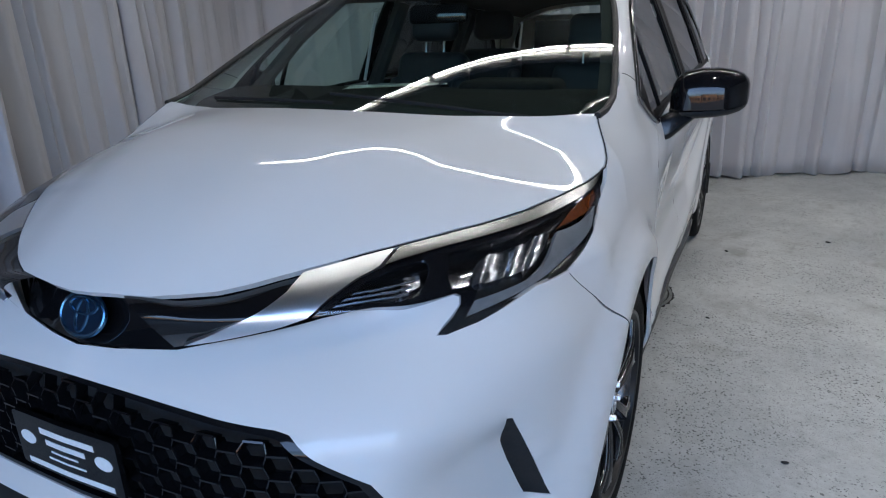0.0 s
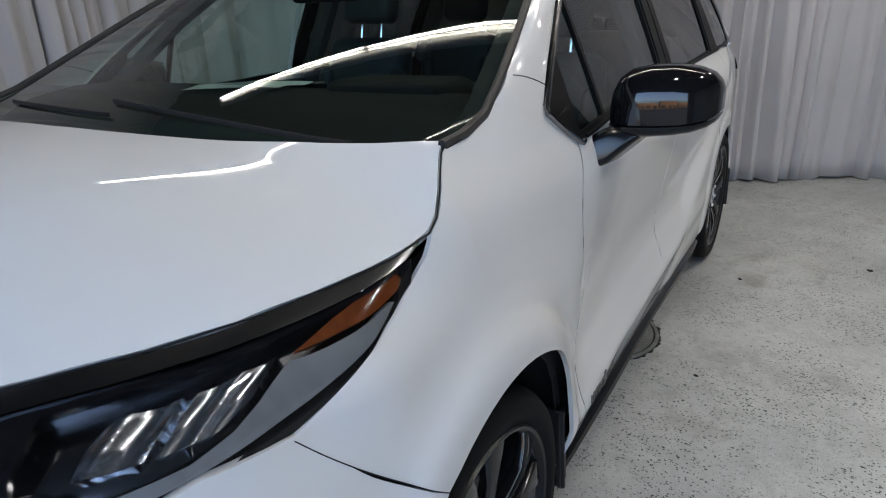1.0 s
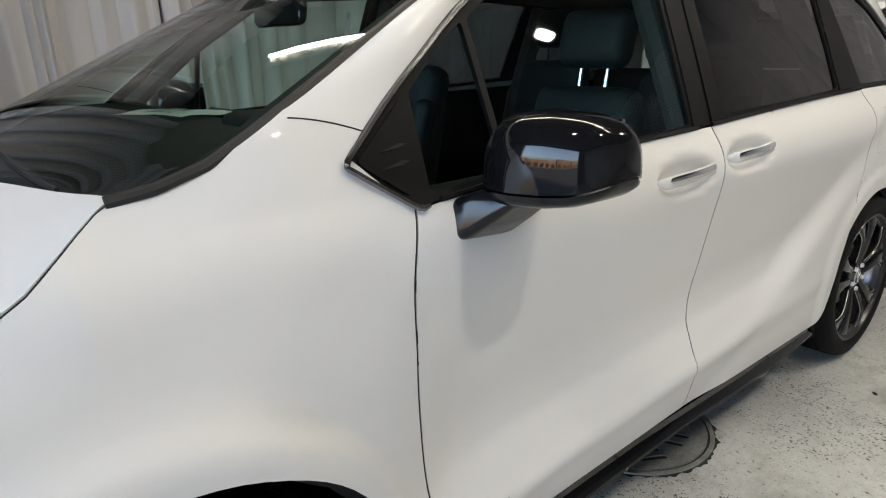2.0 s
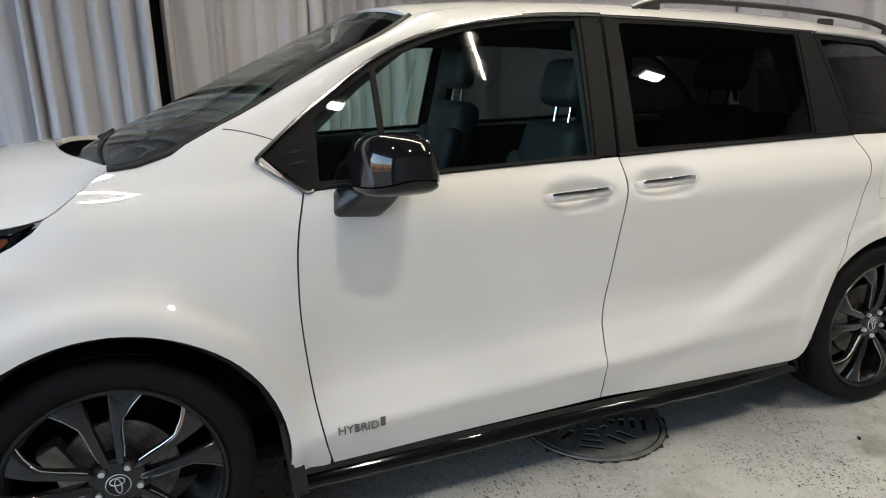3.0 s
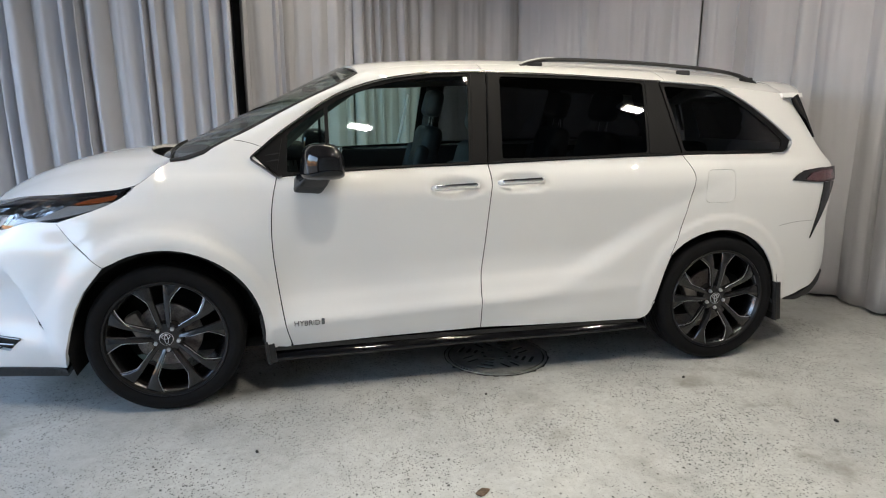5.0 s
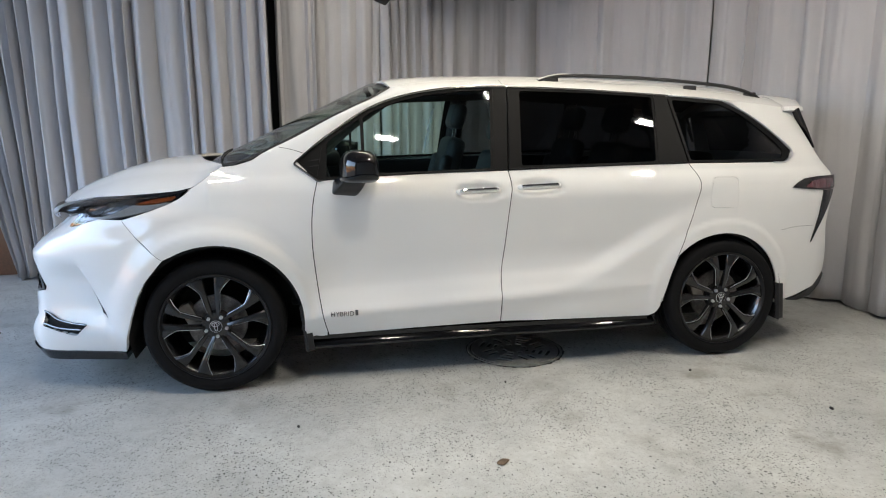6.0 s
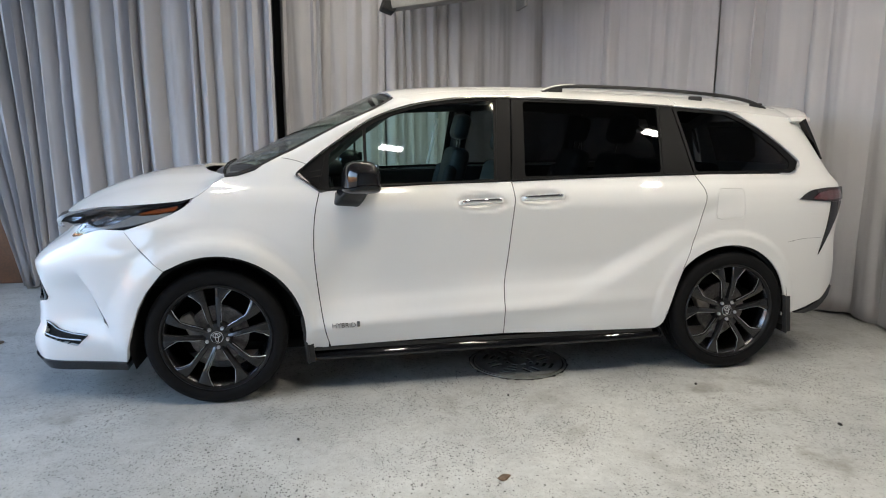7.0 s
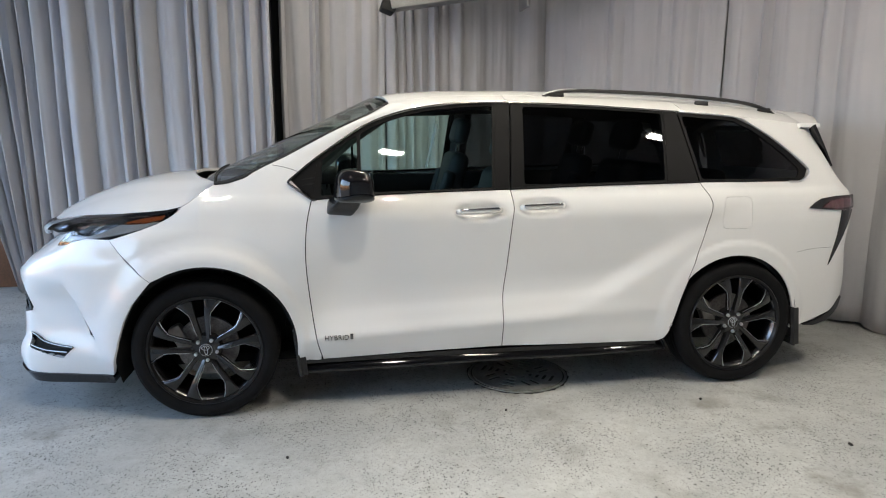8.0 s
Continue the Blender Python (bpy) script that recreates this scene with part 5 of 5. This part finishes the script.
for x, y, rz, ry in ((AXLE, -.836, 0, -3), (0, .866, 180, 40), (AXLE, .836, 180, 0)):
    c = copy_thing(first, pose(x, y, TYRE_R, 0, ry, rz))
    c.parent = van


# door mirrors
def mirror(flip):
    sg = -1 if flip else 1
    at = Matrix.Diagonal((1, sg, 1, 1))
    m = group_of("door_mirror", "", "")
    m.parent = van
    tagged(m, "gloss black door mirror")
    # cap: domed shell on a level seam, blunt towards the door and rounded at the outer end
    secs = ((-.957, .806, .036, 1.190, .050), (-.963, .797, .064, 1.188, .082), (-.980, .789, .085, 1.187, .112), (-1.01, .786, .096, 1.187, .133), (-1.06, .789, .099, 1.188, .141),
            (-1.12, .797, .096, 1.191, .138), (-1.165, .806, .088, 1.195, .126), (-1.195, .815, .074, 1.201, .107), (-1.212, .823, .054, 1.208, .082), (-1.219, .829, .030, 1.216, .055))

    def loft(rings):
        bm = bmesh.new()
        rows = [[bm.verts.new((x, y * sg, z)) for x, y, z in ring] for ring in rings]
        n = len(rows[0])
        for a, b in zip(rows, rows[1:]):
            for j in range(n):
                bm.faces.new((a[j], a[(j + 1) % n], b[(j + 1) % n], b[j]))
        bm.faces.new(rows[0][::-1])
        bm.faces.new(rows[-1])
        bmesh.ops.recalc_face_normals(bm, faces=bm.faces[:])
        return bm

    def bend(v, e):
        return math.copysign(abs(v) ** e, v)

    dome = []
    for y, xc, hx, z0, h in secs:
        arc_ = [math.pi * k / 22 for k in range(23)]
        dome.append([(xc - hx * bend(math.cos(a), .62), y, z0 + h * math.sin(a) ** .66) for a in arc_] + [(xc + hx * u, y, z0) for u in (.6, .2, -.2, -.6)])
    part("cap", loft(dome), M_black, m)
    under = []
    for (y, xc, hx, z0, h), d in zip(secs, (.022, .028, .032, .032, .030, .027, .023, .018, .013, .008)):
        arc_ = [math.pi * k / 16 for k in range(17)]
        under.append([(xc - hx * .985 * bend(math.cos(a), .5), y + .002, z0 - .005 - d * math.sin(a) ** .7) for a in arc_] + [(xc + hx * u, y + .002, z0 - .005) for u in (.6, .2, -.2, -.6)])
    part("lower_shell", loft(under), M_shell, m, "dark plastic lower shell")
    foot = []
    for y, x0, x1, z0, z1 in ((-.915, .640, .785, 1.066, 1.150), (-.945, .640, .790, 1.064, 1.166), (-.980, .655, .805, 1.080, 1.182), (-1.015, .682, .826, 1.112, 1.186), (-1.055, .706, .840, 1.150, 1.184)):
        ring = rounded([(x0, z0 + .012), (x1 - .01, z0), (x1, z1), (x0 + .02, z1)], .022, 4)
        foot.append([(x, y, z) for x, z in ring])
    part("arm", loft(foot), M_shell, m, "dark plastic arm")
    face = block(.006, .19, .12, .002, at @ Matrix.Translation((.882, -1.08, 1.252)) @ Euler((0, 0, radians(-8))).to_matrix().to_4x4())
    part("mirror_glass", face, M_chrome, m)
    return m


for flip in SIDES:
    mirror(flip)


# seats and cabin
def seat(x, y, z=.78, back=.65):
    s = group_of("seat", "", "")
    s.parent = van
    tagged(s, "dark charcoal seat with headrest")
    s.matrix_basis = pose(x, y, 0)

    def belly(co):
        if co.z > 0:
            co.y *= .86
    part("cushion", block(.52, .50, .16, .05, Matrix.Translation((-.22, 0, z - .08)), 3), M_seat, s)
    tilt = Matrix.Translation((.02, 0, z)) @ Euler((0, radians(15), 0)).to_matrix().to_4x4()
    part("backrest", block(.14, .48, back, .055, tilt @ Matrix.Translation((.04, 0, back / 2)), 3, belly), M_seat, s)
    for w in (-1, 1):
        part("bolster", block(.10, .09, back * .72, .04, tilt @ Matrix.Translation((-.01, w * .19, back * .42)) @ Euler((0, 0, radians(-w * 18))).to_matrix().to_4x4(), 3), M_seat, s)
    part("headrest", block(.11, .27, .19, .045, tilt @ Matrix.Translation((.015, 0, back + .155)), 3, lambda co: None), M_seat, s)
    for w in (-.055, .055):
        tube("headrest_post", [tilt @ Vector((.04, w, back - .03)), tilt @ Vector((.03, w, back + .09))], .007, M_chrome, s, "chrome post")
    return s


for x, y, z in ((1.485, -.445, .67), (1.375, .42, .74), (2.28, -.45, .72), (2.33, .45, .72)):
    seat(x, y, z)
part("bench_seat", joined(block(.14, 1.2, .55, .05, Matrix.Translation((3.10, 0, 1.0)), 3), block(.48, 1.2, .16, .05, Matrix.Translation((2.85, 0, .70)), 3)), M_seat, van, "dark charcoal bench seat")
dash = bmesh.new()
rows = []
for k in range(11):
    y = -.80 + 1.60 * k / 10
    b = .10 * (1 - (y / .80) ** 2)
    rows.append([dash.verts.new(q) for q in ((.10 - b, y, 1.19), (.22 - b, y, 1.245), (.38, y, 1.272), (.54, y, 1.272), (.63, y, 1.20), (.66, y, 1.02), (.60, y, .93), (.12, y, .93))])
for a, b in zip(rows, rows[1:]):
    for j in range(8):
        dash.faces.new((a[j], a[(j + 1) % 8], b[(j + 1) % 8], b[j]))
dash.faces.new(rows[0][::-1])
dash.faces.new(rows[-1])
bmesh.ops.recalc_face_normals(dash, faces=dash.faces[:])
dash_ob = part("dashboard", dash, M_dash, van, "black soft dashboard")
part("cluster_hood", block(.22, .38, .09, .035, Matrix.Translation((.60, -.40, 1.255)), 3), M_dash, dash_ob)
part("display", block(.02, .26, .15, .008, Matrix.Translation((.62, 0, 1.21)) @ Euler((0, radians(-12), 0)).to_matrix().to_4x4()), M_black, dash_ob)
part("console", block(.9, .30, .14, .04, Matrix.Translation((1.05, 0, .78)), 3), M_dash, van)
wheel_m = Matrix.Translation((.80, -.40, 1.10)) @ Euler((0, radians(-66), 0)).to_matrix().to_4x4()
sw = part("steering_wheel", placed(sweep([(.185 * math.cos(2 * math.pi * k / 36), .185 * math.sin(2 * math.pi * k / 36), 0) for k in range(36)], circle(.016, 8), True), wheel_m), M_dash, van, "black steering wheel")
part("steering_boss", placed(joined(block(.16, .13, .05, .025), block(.34, .035, .03, .01), block(.04, .18, .03, .01, Matrix.Translation((-.09, 0, 0)) @ Euler((0, 0, radians(90))).to_matrix().to_4x4())), wheel_m), M_dash, sw)
part("rear_view_mirror", joined(block(.035, .26, .075, .02, Matrix.Translation((.80, 0, 1.545)) @ Euler((0, radians(10), radians(6))).to_matrix().to_4x4()), block(.09, .03, .03, .008, Matrix.Translation((.76, 0, 1.60)))), M_black, van)
for sg in (1, -1):
    part("door_card", block(1.0, .05, .55, .02, Matrix.Translation((1.12, sg * .86, .90))), M_dash, van)
    part("door_card", block(1.1, .05, .55, .02, Matrix.Translation((2.2, sg * .86, .92))), M_dash, van)
    tube("inner_pillar", [(.50, sg * .80, 1.22), (.78, sg * .72, 1.46), (1.05, sg * .64, 1.64)], .03, M_head, van, n=8)
    tube("inner_pillar", [(1.63, sg * .855, 1.16), (1.66, sg * .645, 1.63)], .045, M_head, van, n=8)
    tube("inner_pillar", [(2.68, sg * .84, 1.18), (2.64, sg * .640, 1.59)], .05, M_head, van, n=8)
# added pale tube: the bright rear edge of the far front window
tube("far_window_edge", [(1.41, .775, 1.22), (1.45, .75, 1.40), (1.49, .722, 1.58)], .003, M_white, van, "pale tube for the bright rear edge of the far front window", 6, ry=.010)
sheet = bmesh.new()
rows = [[sheet.verts.new((.34 + .15 * i / 6 + .10 * (1 - j / 6), -.10 + .30 * j / 6, 1.283 + .004 * math.sin(i * 1.1 + j * .7))) for j in range(7)] for i in range(7)]
for i in range(6):
    for j in range(6):
        sheet.faces.new((rows[i][j], rows[i + 1][j], rows[i + 1][j + 1], rows[i][j + 1]))
bmesh.ops.solidify(sheet, geom=sheet.faces[:], thickness=.001)
paper = tagged(part("paper_sheet", sheet, M_paper), "white printed paper lying on the dashboard", "paper")
for k, ln in enumerate((.12, .10, .13, .07)):
    turn = Matrix.Translation((.43 + .022 * k, .06 + .01 * k, 1.2885)) @ Euler((0, 0, radians(108))).to_matrix().to_4x4()
    part("print_bar", block(ln, .008, .001, 0, turn), M_ink, paper)


# ---- small things on the floor ----
def scrap(name, x, y, r, mat, label, category, seed, flat=.25):
    rnd = random.Random(seed)
    bm = bmesh.new()
    bmesh.ops.create_icosphere(bm, subdivisions=2, radius=r)
    for v in bm.verts:
        k = 1 + .35 * noise.noise((v.co.x / r * 1.3 + seed, v.co.y / r * 1.3, v.co.z / r))
        v.co = Vector((v.co.x * k * 1.4, v.co.y * k * .8, v.co.z * k * flat))
    low = min(v.co.z for v in bm.verts)
    turn = Matrix.Translation((x, y, -low)) @ Euler((0, 0, rnd.uniform(0, 3))).to_matrix().to_4x4()
    return tagged(part(name, placed(bm, turn), mat), label, category)


M_leaf = material("dry_leaf", (.14, .095, .06), .8, vary=.3, vary_scale=40, grain=.2)
M_grit = material("dark_grit", (.03, .028, .026), .9, vary=.3, vary_scale=90)
scrap("dry_scrap", 1.341, -1.993, .026, M_leaf, "brown dry scrap lying on the painted floor", "scrap", 3, .18)
for k, (x, y, r) in enumerate(((.444, -1.484, .009), (3.169, -1.785, .012), (1.595, -1.136, .008), (2.738, -1.163, .010), (.70, -2.2, .006), (2.3, -2.5, .007), (-.9, -1.9, .008))):
    scrap("grit", x, y, r, M_grit, "small dark crumb of grit on the floor", "grit", 10 + k, .5)
scrap("dry_scrap", -1.75, .35, .05, M_leaf, "brown dry scrap lying on the painted floor", "scrap", 31, .2)
